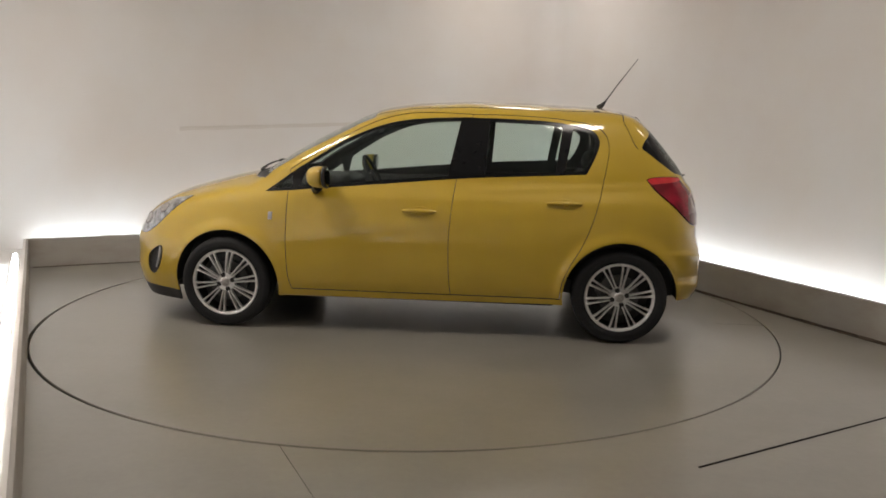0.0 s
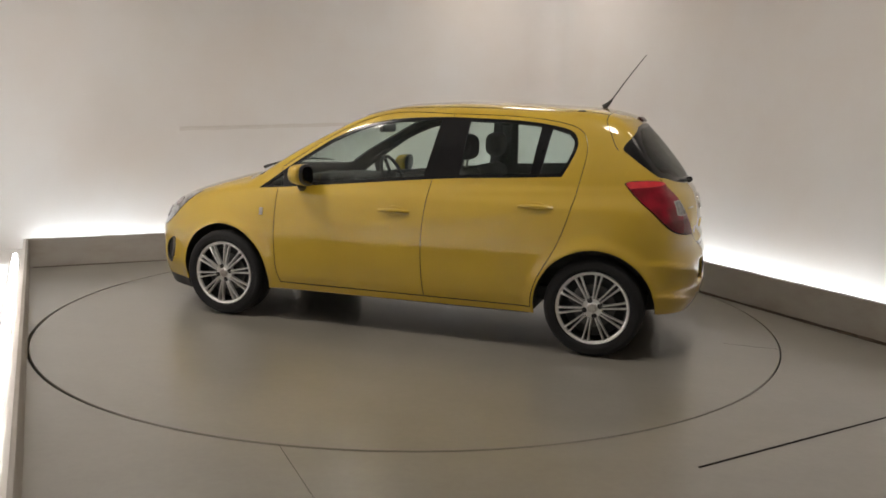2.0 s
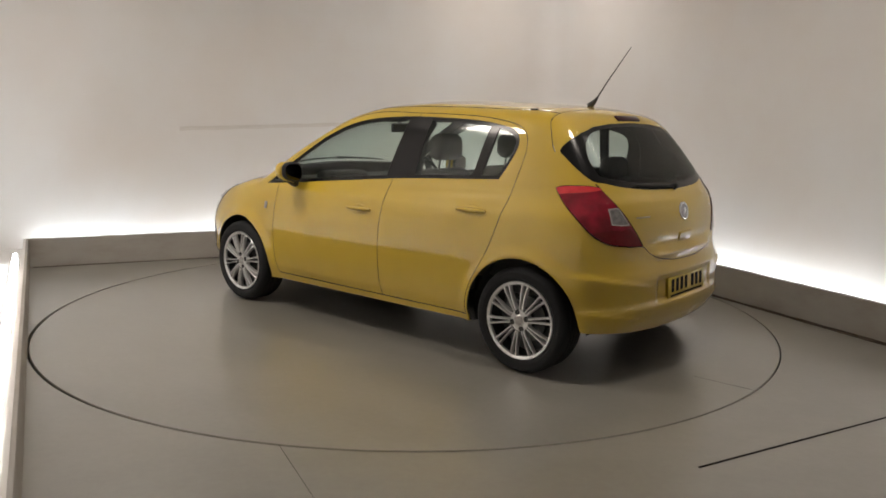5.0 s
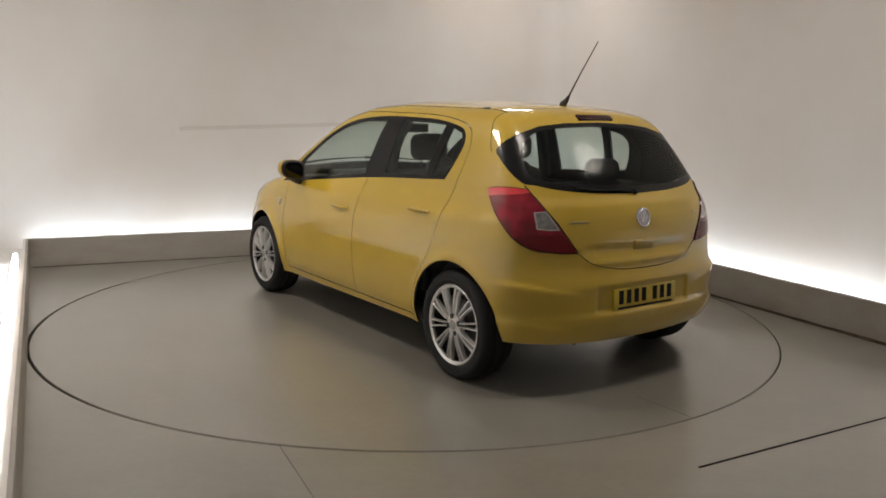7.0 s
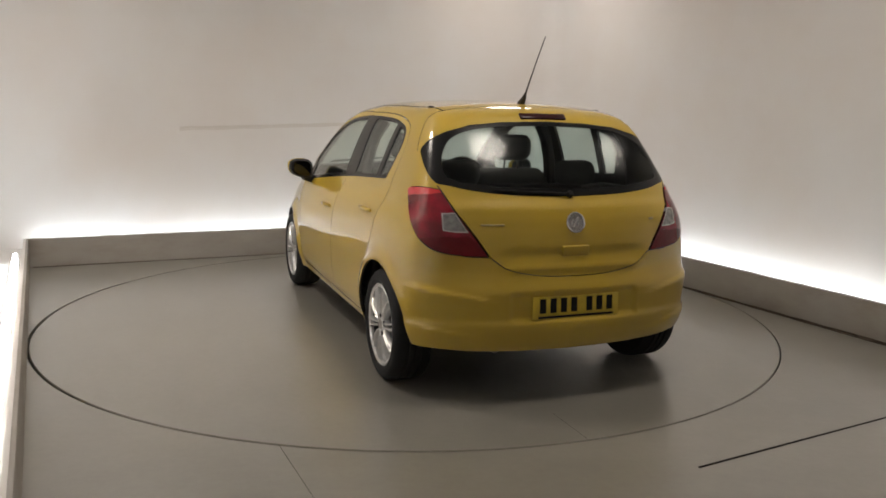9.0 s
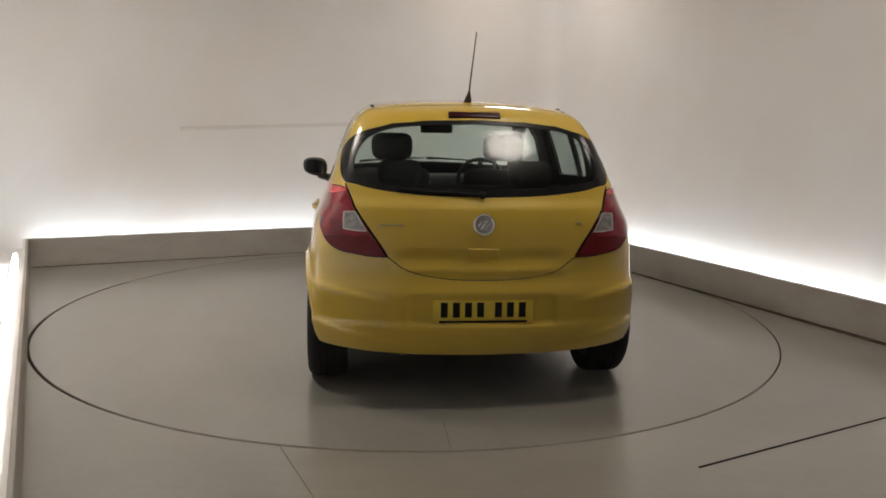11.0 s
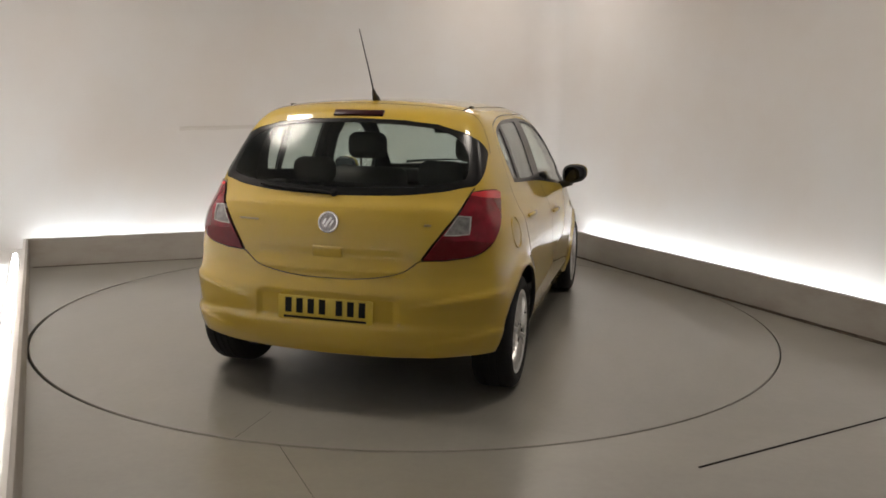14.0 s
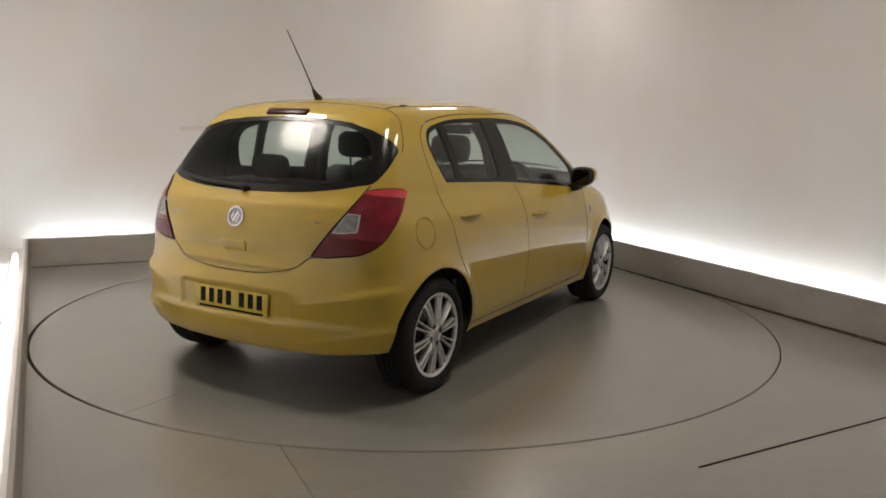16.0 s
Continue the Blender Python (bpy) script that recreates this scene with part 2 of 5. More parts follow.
def build_floor():
    """One slab round the turntable, with a round hole and recessed panel joints."""
    bm = bmesh.new()
    corners = [math.atan2(v, u) % (2 * math.pi) for u, v in ((SIDE_R, SIDE_B), (SIDE_L, SIDE_B), (SIDE_L, -2.84), (SIDE_R, -2.84), (0.034, -2.84))]
    angles = sorted([2 * math.pi * k / 128 for k in range(128)] + corners)
    seg = len(angles)
    inner, outer = [], []
    for a in angles:
        c, s = math.cos(a), math.sin(a)
        inner.append(bm.verts.new((HOLE[0] + (TABLE_R + GAP) * c, HOLE[1] + (TABLE_R + GAP) * s, 0)))
        reach = min((SIDE_R if c > 0 else -SIDE_L) / max(abs(c), 1e-6), (SIDE_B if s > 0 else 2.84) / max(abs(s), 1e-6))
        u, v = reach * c, reach * s
        outer.append(bm.verts.new((u, v + (SKEW * max(u - 0.034, 0) if v < -2.8 else 0), 0)))
    for k in range(seg):
        j = (k + 1) % seg
        bm.faces.new((inner[k], outer[k], outer[j], inner[j]))
    low = [bm.verts.new((v.co.x, v.co.y, -0.12)) for v in inner]
    for k in range(seg):
        j = (k + 1) % seg
        bm.faces.new((inner[k], inner[j], low[j], low[k]))
    bmesh.ops.transform(bm, matrix=PLATFORM, verts=bm.verts)
    tagged(part("floor", bm, FLOOR_MAT, smooth=False), "worn grey painted studio floor round the turntable", "floor", kind="structure")
    # the panels before it
    front = new("floor_front")
    tagged(front, "grey painted floor panels with dark joints", "floor", kind="structure")
    g = 0.014
    for u0, u1, v0, v1 in ((SIDE_L, -1.4608, SIDE_F, -2.84), (-1.4592, 0.034, SIDE_F, -2.84), (0.034, SIDE_R, SIDE_F, -2.84 - g)):
        bm = bmesh.new()
        box(bm, (u0 + u1) / 2, (v0 + v1) / 2, -0.06, u1 - u0, v1 - v0, 0.12)
        for q in bm.verts:
            if u0 > 0 and q.co.y > -3:
                q.co.y += SKEW * (q.co.x - u0)
        bmesh.ops.transform(bm, matrix=PLATFORM, verts=bm.verts)
        part("panel", bm, FLOOR_MAT, front, smooth=False)
    bm = bmesh.new()
    box(bm, 0, -2.0, -0.19, 20, 16, 0.1)
    bmesh.ops.transform(bm, matrix=PLATFORM, verts=bm.verts)
    tagged(part("ground", bm, GAP_MAT, smooth=False), "dark pit under the floor panels", "floor", kind="structure")
    # dirt along the right parapet's foot, on the floor and a little way up; the back run paints a shadow line
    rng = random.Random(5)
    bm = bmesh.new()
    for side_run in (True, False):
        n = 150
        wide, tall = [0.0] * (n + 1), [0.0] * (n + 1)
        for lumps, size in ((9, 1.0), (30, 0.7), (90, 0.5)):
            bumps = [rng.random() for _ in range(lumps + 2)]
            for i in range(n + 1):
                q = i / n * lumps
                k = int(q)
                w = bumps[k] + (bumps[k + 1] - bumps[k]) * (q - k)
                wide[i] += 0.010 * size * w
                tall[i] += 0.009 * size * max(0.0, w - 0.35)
        # back run: a thinner strip, its dark colour standing in for shadow
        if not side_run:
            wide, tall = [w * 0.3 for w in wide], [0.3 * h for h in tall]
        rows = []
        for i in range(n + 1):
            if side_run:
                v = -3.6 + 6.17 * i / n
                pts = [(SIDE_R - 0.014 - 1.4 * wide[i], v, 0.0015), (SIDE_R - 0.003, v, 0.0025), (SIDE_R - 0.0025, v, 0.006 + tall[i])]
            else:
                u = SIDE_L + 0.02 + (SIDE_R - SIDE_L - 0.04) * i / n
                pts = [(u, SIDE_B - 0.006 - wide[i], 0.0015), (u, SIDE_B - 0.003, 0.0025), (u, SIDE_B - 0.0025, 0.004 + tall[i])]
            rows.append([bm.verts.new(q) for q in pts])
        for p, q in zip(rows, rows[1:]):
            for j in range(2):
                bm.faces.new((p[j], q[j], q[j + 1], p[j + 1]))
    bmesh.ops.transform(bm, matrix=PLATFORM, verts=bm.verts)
    tagged(part("parapet_joint", bm, GRIME_AND_SHADE, smooth=False), "brown dirt-filled joint at the right parapet's foot, painted shadow line at the back", "joint", kind="structure")
    # joint strip from the turntable's edge outward
    bm = bmesh.new()
    box(bm, -1.46, -2.41, 0.0015, 0.0016, 0.86, 0.001)
    bmesh.ops.transform(bm, matrix=PLATFORM, verts=bm.verts)
    tagged(part("floor_joint", bm, GAP_MAT, smooth=False), "thin dark joint in the grey floor", "joint", kind="structure")


def build_turntable():
    bm = bmesh.new()
    lathe(bm, [(0.0005, 0.0), (1.2, 0.0), (2.0, 0.0), (TABLE_R - 0.004, 0.0), (TABLE_R, -0.004), (TABLE_R, -0.10)], 160)
    ob = part("turntable", bm, DISC_MAT)
    tagged(ob, "large round grey painted turntable set flush in the floor", "turntable")
    bm = bmesh.new()
    box(bm, 2.28, 0, 0.0008, 0.32, 0.0012, 0.0006, Matrix.Rotation(radians(179.5), 4, "Z"))
    part("joint", bm, GAP_MAT, ob, "fine dark joint", smooth=False)
    return ob


def build_parapet():
    t, h = PARAPET_T, PARAPET_H
    runs = {"parapet_back": (SIDE_L - t, SIDE_B, SIDE_R + t, SIDE_B + t),
            "parapet_left": (SIDE_L - t, SIDE_F, SIDE_L, SIDE_B - 0.002),
            "parapet_right": (SIDE_R, SIDE_F, SIDE_R + t, SIDE_B - 0.002)}
    for name, (u0, v0, u1, v1) in runs.items():
        bm = bmesh.new()
        box(bm, (u0 + u1) / 2, (v0 + v1) / 2, h / 2 - 0.06, u1 - u0, v1 - v0, h + 0.12)
        bmesh.ops.transform(bm, matrix=PLATFORM @ (LEAN if name == "parapet_left" else Matrix()), verts=bm.verts)
        tagged(part(name, bm, PARAPET_MAT, smooth=False, bevel=0.004), "low grey painted parapet hiding the strip lights", "parapet", kind="structure")
    bm = bmesh.new()
    box(bm, SIDE_L - t + 0.008, (SIDE_F + SIDE_B) / 2, h + 0.003, 0.018, SIDE_B - SIDE_F - 0.01, 0.006)
    bmesh.ops.transform(bm, matrix=PLATFORM @ LEAN, verts=bm.verts)
    tagged(part("parapet_trim", bm, WALL_MAT, smooth=False), "white edge strip along the parapet's top", "trim", kind="structure")
    # the floor of the light trough
    bm = bmesh.new()
    for u0, u1, v0, v1 in ((WALL_L - 0.2, SIDE_L - t - 0.002, SIDE_F, WALL_B + 0.2), (SIDE_R + t + 0.002, WALL_R + 0.2, SIDE_F, WALL_B + 0.2), (SIDE_L - t, SIDE_R + t, SIDE_B + t + 0.002, WALL_B + 0.2)):
        box(bm, (u0 + u1) / 2, (v0 + v1) / 2, -0.13, u1 - u0, v1 - v0, 0.10)
    bmesh.ops.transform(bm, matrix=PLATFORM, verts=bm.verts)
    b2 = bmesh.new()
    box(b2, SIDE_L - t - 0.251, (SIDE_F + WALL_B) / 2, -0.025, 0.5, WALL_B - SIDE_F, 0.096)
    bmesh.ops.transform(b2, matrix=PLATFORM @ LEAN, verts=b2.verts)
    tagged(part("trough_floor_side", b2, WALL_MAT, smooth=False), "white trough floor behind the parapet", "floor", kind="structure")
    tagged(part("trough_floor", bm, WALL_MAT, smooth=False), "white trough floor behind the parapet", "floor", kind="structure")


def build_walls():
    """Backdrop: one tall sheet with rounded corners on three sides, closed behind the camera."""
    rad, pts = 0.32, []
    for cu, cv, a0 in ((WALL_R - rad, WALL_B - rad, 0), (WALL_L + rad, WALL_B - rad, 90)):
        for k in range(13):
            a = radians(a0 + 90 * k / 12)
            pts.append((cu + rad * math.cos(a), cv + rad * math.sin(a)))
    pts = [(WALL_R, SIDE_F)] + pts + [(WALL_L, SIDE_F)]
    bm = bmesh.new()
    def ring(z, grow):
        out = []
        for u, v in pts:
            out.append(bm.verts.new((u + (grow if u > 0 else -grow), v + (grow if v > 0 else 0), z)))
        return out
    a0, a1, b0, b1 = ring(-0.16, 0), ring(CEIL, 0), ring(-0.16, 0.15), ring(CEIL, 0.15)
    for i in range(len(pts) - 1):
        bm.faces.new((a0[i], a0[i + 1], a1[i + 1], a1[i]))
        bm.faces.new((b0[i + 1], b0[i], b1[i], b1[i + 1]))
        bm.faces.new((a1[i], a1[i + 1], b1[i + 1], b1[i]))
        bm.faces.new((a0[i + 1], a0[i], b0[i], b0[i + 1]))
    bmesh.ops.transform(bm, matrix=PLATFORM, verts=bm.verts)
    tagged(part("wall_backdrop", bm, WALL_MAT), "smooth white studio backdrop wall with rounded corners", "wall", kind="structure")
    bm = bmesh.new()
    box(bm, 0, SIDE_F - 0.08, CEIL / 2 - 0.05, 8, 0.15, CEIL + 0.1)
    bmesh.ops.transform(bm, matrix=PLATFORM, verts=bm.verts)
    tagged(part("wall_front", bm, FRONT_WALL, smooth=False), "plain wall closing the studio", "wall", kind="structure")
    bm = bmesh.new()
    box(bm, 0, (SIDE_F + WALL_B) / 2, CEIL + 0.06, 8, WALL_B - SIDE_F + 0.6, 0.1)
    bmesh.ops.transform(bm, matrix=PLATFORM, verts=bm.verts)
    tagged(part("ceiling", bm, ROOF_MAT, smooth=False), "plain studio ceiling", "ceiling", kind="structure")


def build_wall_seam():
    bm = bmesh.new()
    a, b = Vector((-1.10, WALL_B - 0.002, 1.20)), Vector((2.2, WALL_B - 0.002, 1.335))
    n, k = Vector((0, 0, 1)), 24
    rows = []
    for i in range(k + 1):
        c = a.lerp(b, i / k) + n * 0.002 * math.sin(i * 1.7)
        w = 0.020 + 0.003 * math.sin(i * 2.3 + 1)
        rows.append([bm.verts.new(c - n * w), bm.verts.new(c + Vector((0, -0.004, 0))), bm.verts.new(c + n * w)])
    for p, q in zip(rows, rows[1:]):
        for j in range(2):
            bm.faces.new((p[j], q[j], q[j + 1], p[j + 1]))
    bmesh.ops.transform(bm, matrix=PLATFORM, verts=bm.verts)
    tagged(part("wall_seam", bm, SEAM_MAT), "faint brownish seam across the backdrop wall", "seam", kind="structure")


def build_tube_light(u, v, length, along, glow, lean=Matrix()):
    root = new("strip_light")
    bm = bmesh.new()
    box(bm, 0, 0, 0.045, length, 0.06, 0.04)
    part("housing", bm, CEIL_MAT, root, "white metal batten", smooth=False, bevel=0.004)
    bm = bmesh.new()
    tube(bm, [(-length / 2 + 0.03, 0, 0.095), (length / 2 - 0.03, 0, 0.095)], 0.016, 10)
    part("tube", bm, glow, root, "glowing white tube")
    for s in (-1, 1):
        bm = bmesh.new()
        box(bm, s * (length / 2 - 0.015), 0, 0.085, 0.03, 0.035, 0.05)
        part("end_cap", bm, CEIL_MAT, root, smooth=False, bevel=0.003)
    root.matrix_basis = PLATFORM @ lean @ pose(u, v, 0.0 if lean != Matrix() else -0.105, rz=0 if along == "u" else 90)
    return tagged(root, "white batten strip light glowing behind the parapet", "strip light", "strip lights behind the parapet")


def build_strip_lights():
    n, ln = 4, 1.28
    for k in range(n):
        build_tube_light(-1.95 + k * 1.3, WALL_B - 0.16, ln, "u", TUBE)
    for k in range(6):
        build_tube_light(SIDE_L - 0.115, 2.13 - k * 1.3, ln, "v", TUBE_SIDE, LEAN)
        build_tube_light(WALL_R - 0.13, 2.0 - k * 1.3, ln, "v", TUBE)


def build_ceiling_lamp(place, grow=1.0):
    root = new("ceiling_light")
    bm = bmesh.new()
    lathe(bm, [(0.33, 0.11), (0.35, 0.06), (0.35, 0.0), (0.335, 0.0), (0.335, 0.05), (0.31, 0.10)], 40, Matrix.Diagonal((grow, grow, 1, 1)), close=True)
    part("shade", bm, CEIL_MAT, root, "pale metal shade")
    bm = bmesh.new()
    lathe(bm, [(0.0005, 0.012), (0.18, 0.014), (0.30, 0.024), (0.333, 0.034), (0.30, 0.040), (0.0005, 0.036)], 40, Matrix.Diagonal((grow, grow, 1, 1)))
    part("diffuser", bm, SOFT, root, "glowing warm diffuser")
    root.matrix_basis = Matrix.Translation(place) @ pose(0, 0, 0.01)
    return tagged(root, "round warm white ceiling light, the back-corner one added as fill", "ceiling light", "ceiling lights")


build_floor()
turntable = build_turntable()
build_parapet()
build_walls()
build_wall_seam()
build_strip_lights()
# The back-corner fixture is made up to go with its added lamp.
for place, grow in zip(CEILING_AND_FILL_LAMPS, (1, 1, 1, 1)):
    build_ceiling_lamp(place, grow)


# ---------------------------------------------------------------- the car's skin
# Car space: x forward from mid-wheelbase, y to its left, z up from the ground.
AXLE, WHEEL_R, HUB_Y = 1.2555, 0.293, 0.836


def curve1(pts, sigma):
    """A smoothed line through (position, value) pairs."""
    xs = np.linspace(pts[0][0] - 0.3, pts[-1][0] + 0.3, 1600)
    p = np.array(pts)
    ys = np.interp(xs, p[:, 0], p[:, 1])
    step = xs[1] - xs[0]
    n = max(1, int(3 * sigma / step))
    k = np.exp(-0.5 * (np.arange(-n, n + 1) * step / sigma) ** 2)
    ys = np.convolve(np.pad(ys, n, mode="edge"), k / k.sum(), mode="valid")
    return lambda q: np.interp(q, xs, ys)


HALF = curve1([(0.1, 0.765), (0.2, 0.795), (0.27, 0.815), (0.31, 0.832), (0.42, 0.846), (0.58, 0.852), (0.7, 0.846), (0.8, 0.832), (0.87, 0.815), (0.93, 0.782),
               (0.98, 0.757), (1.04, 0.744), (1.1, 0.724), (1.2, 0.690), (1.3, 0.652), (1.36, 0.622), (1.42, 0.58), (1.5, 0.50)], 0.018)
TAPER = curve1([(-2.0, 0.16), (-1.75, 0.07), (-1.6, 0.03), (-1.45, 0.008), (-1.2, 0.0), (0.9, 0.0), (1.2, 0.008), (1.45, 0.03), (1.65, 0.07), (1.85, 0.15), (2.05, 0.28)], 0.06)
NOSE_IN = curve1([(-1.5, 0.0), (0.5, 0.0), (0.9, 0.012), (1.2, 0.05), (1.8, 0.10)], 0.08)       # upper body narrows to the front
TOP = curve1([(-1.6, 1.375), (-1.45, 1.420), (-1.3, 1.448), (-1.15, 1.468), (-0.6, 1.487), (-0.25, 1.491), (0.1, 1.472), (0.3, 1.440), (0.42, 1.404), (0.6, 1.322), (0.8, 1.220), (1.0, 1.100), (1.14, 1.008), (1.22, 0.988),
              (1.40, 0.947), (1.585, 0.902), (1.75, 0.860), (1.86, 0.822), (1.96, 0.755), (2.05, 0.65), (2.12, 0.5)], 0.035)
CROWN = curve1([(-1.5, 0.07), (-1.2, 0.09), (-0.9, 0.12), (0.1, 0.13), (0.5, 0.22), (1.0, 0.20), (1.3, 0.14), (2.0, 0.16)], 0.08)
TAIL = curve1([(0.1, -1.70), (0.2, -1.755), (0.24, -1.795), (0.27, -1.818), (0.31, -1.838), (0.36, -1.853), (0.395, -1.854), (0.42, -1.846), (0.50, -1.844), (0.545, -1.847), (0.575, -1.839), (0.60, -1.828), (0.65, -1.815),
               (0.73, -1.810), (0.83, -1.798), (0.89, -1.786), (0.95, -1.765), (0.99, -1.730), (1.05, -1.697), (1.1, -1.662), (1.2, -1.584), (1.3, -1.503), (1.36, -1.456), (1.385, -1.45), (1.41, -1.44), (1.5, -1.36)], 0.010)
NOSE = curve1([(0.1, 2.0), (0.18, 2.05), (0.25, 2.085), (0.35, 2.10), (0.42, 2.09), (0.52, 2.095), (0.6, 2.065), (0.72, 2.01), (0.8, 1.94), (1.0, 1.8)], 0.02)
CREASE = curve1([(-1.8, 0.93), (-1.3, 0.885), (0.9, 0.60), (1.2, 0.55)], 0.05)


def smax(a, b, k):
    return 0.5 * (a + b + np.sqrt((a - b) ** 2 + k * k))


def field(p):
    """Negative inside the body, positive outside."""
    x, y, z = p[:, 0], np.abs(p[:, 1]), p[:, 2]
    half = HALF(z) - TAPER(x) - NOSE_IN(x) * np.clip((z - 0.55) / 0.4, 0, 1)
    half = half + 0.003 * np.exp(-((z - CREASE(x)) / 0.05) ** 2) * np.clip((1.1 - x) / 0.3, 0, 1) * np.clip((x + 1.4) / 0.3, 0, 1)
    half = half + 0.003 * np.exp(-((z - 0.93 + 0.05 * (x + 0.4)) / 0.022) ** 2) * np.clip((-0.1 - x) / 0.5, 0, 1)
    for cx in (AXLE, -AXLE):
        r = np.hypot(x - cx, z - 0.285)
        half = half + 0.018 * np.exp(-((r - 0.36) / 0.045) ** 2) * (z < 0.9)
    zl = z - 0.05 * np.clip((y - 0.62) / 0.25, -0.8, 0.6)
    ledge = 0.013 / (1 + np.exp(np.clip((zl - 0.552) / 0.005, -40, 40))) * np.clip((zl - 0.40) / 0.14, 0, 1)
    ledge = ledge + 0.010 / (1 + np.exp(np.clip((zl - 0.362) / 0.005, -40, 40))) * np.clip((zl - 0.22) / 0.14, 0, 1)
    ledge = ledge * np.clip((y - 0.36) / 0.22, 0.0, 1)
    half = half + ledge * np.clip((-x - 1.52) / 0.12, 0, 1)
    a = y - half
    b = (z - (TOP(x) - CROWN(x) * y * y)) * 0.9
    c = (TAIL(z) + 0.14 * y * y + 0.17 * y ** 4) - x
    c = c - ledge * 0.9 + 0.011 * np.clip((0.36 - y) / 0.03, 0, 1) * np.clip((z - 0.405) / 0.015, 0, 1) * np.clip((0.552 - z) / 0.02, 0, 1)
    c = c - 0.009 * (np.exp(-((z - 0.662) / 0.02) ** 2) - np.exp(-((z - 0.725) / 0.028) ** 2)) * np.clip((0.43 - y) / 0.1, 0, 1)
    d = x - (NOSE(z) - 0.22 * y * y - 0.45 * y ** 4)
    return smax(smax(smax(a, b, 0.048), c, 0.085), d, 0.10)


def shoot(o, d, reach=2.6):
    """Where rays that start inside leave the body."""
    o, d = np.array(o, float), np.array(d, float)
    lo, hi = np.zeros(len(o)), np.full(len(o), reach)
    for _ in range(36):
        mid = (lo + hi) / 2
        out = field(o + d * mid[:, None]) > 0
        hi, lo = np.where(out, mid, hi), np.where(out, lo, mid)
    return o + d * ((lo + hi) / 2)[:, None]


def normals(p):
    e, g = 0.004, []
    for i in range(3):
        s = np.zeros(3)
        s[i] = e
        g.append(field(p + s) - field(p - s))
    g = np.stack(g, -1)
    return g / np.maximum(np.linalg.norm(g, axis=1), 1e-9)[:, None]


# The skin is laid out flat: s runs round the plan from the middle of the tail (0) along the left side to the middle of the nose.
XR, XF, YC, ARC = -1.15, 1.2, 0.25, 0.6
S1, S2 = YC, YC + ARC * math.pi / 2
S3 = S2 + XF - XR
S4 = S3 + ARC * math.pi / 2
S5 = S4 + YC


def wrap_rays(s, z):
    o, d = np.zeros((len(s), 3)), np.zeros((len(s), 3))
    o[:, 2] = z
    r = s <= S1
    o[r, 0], o[r, 1], d[r, 0] = XR, s[r], -1
    r = (s > S1) & (s < S2)
    a = (s[r] - S1) / ARC
    o[r, 0], o[r, 1], d[r, 0], d[r, 1] = XR, YC, -np.cos(a), np.sin(a)
    r = (s >= S2) & (s <= S3)
    o[r, 0], o[r, 1], d[r, 1] = XR + s[r] - S2, YC, 1
    r = (s > S3) & (s < S4)
    a = (s[r] - S3) / ARC
    o[r, 0], o[r, 1], d[r, 0], d[r, 1] = XF, YC, np.sin(a), np.cos(a)
    r = s >= S4
    o[r, 0], o[r, 1], d[r, 0] = XF, S5 - s[r], 1
    return o, d


def wrap(s, z):
    return shoot(*wrap_rays(np.asarray(s, float), np.asarray(z, float)))


def s_of(x, y):
    if x < XR:
        return y if y <= YC else S1 + ARC * math.atan2(y - YC, XR - x)
    if x > XF:
        return S5 - y if y <= YC else S3 + ARC * math.atan2(x - XF, y - YC)
    return S2 + x - XR


def side(pts):
    """(x, z) seen from the side -> (s, z)."""
    p = np.array(pts, float)
    q = shoot(np.stack([p[:, 0], np.full(len(p), 0.02), p[:, 1]], -1), np.tile((0.0, 1, 0), (len(p), 1)))
    return [(s_of(a[0], a[1]), a[2]) for a in q]


def tail(pts):
    """(y, z) seen from behind -> (s, z)."""
    p = np.array(pts, float)
    q = shoot(np.stack([np.full(len(p), -0.9), p[:, 0], p[:, 1]], -1), np.tile((-1.0, 0, 0), (len(p), 1)))
    return [(s_of(a[0], a[1]), a[2]) for a in q]


def nose(pts):
    p = np.array(pts, float)
    q = shoot(np.stack([np.full(len(p), 1.0), p[:, 0], p[:, 1]], -1), np.tile((1.0, 0, 0), (len(p), 1)))
    return [(s_of(a[0], a[1]), a[2]) for a in q]


def around(pts):
    """(x, y, z) near the surface -> (s, z)."""
    return [(s_of(x, y), z) for x, y, z in pts]


def flow(pts, n=6, closed=False):
    """A smooth line through points."""
    p = [np.array(q, float) for q in pts]
    m, out = len(p), []
    for i in range(m if closed else m - 1):
        p0, p1, p2, p3 = (p[(i - 1) % m] if closed or i > 0 else 2 * p[0] - p[1]), p[i], p[(i + 1) % m], (p[(i + 2) % m] if closed or i + 2 < m else 2 * p[-1] - p[-2])
        for k in range(n):
            t = k / n
            out.append(tuple(0.5 * (2 * p1 + (p2 - p0) * t + (2 * p0 - 5 * p1 + 4 * p2 - p3) * t * t + (3 * p1 - p0 - 3 * p2 + p3) * t ** 3)))
    if not closed:
        out.append(tuple(p[-1]))
    return out


def ribbon(pts, w):
    """Small quads along a line: an open joint of width w."""
    out, p = [], [np.array(q, float) for q in pts]
    for a, b in zip(p, p[1:]):
        d = b - a
        ln = np.hypot(*d)
        if ln < 1e-6:
            continue
        n, e = np.array((-d[1], d[0])) / ln * w / 2, d / ln * w * 0.3
        out.append([tuple(a - e + n), tuple(a - e - n), tuple(b + e - n), tuple(b + e + n)])
    return out


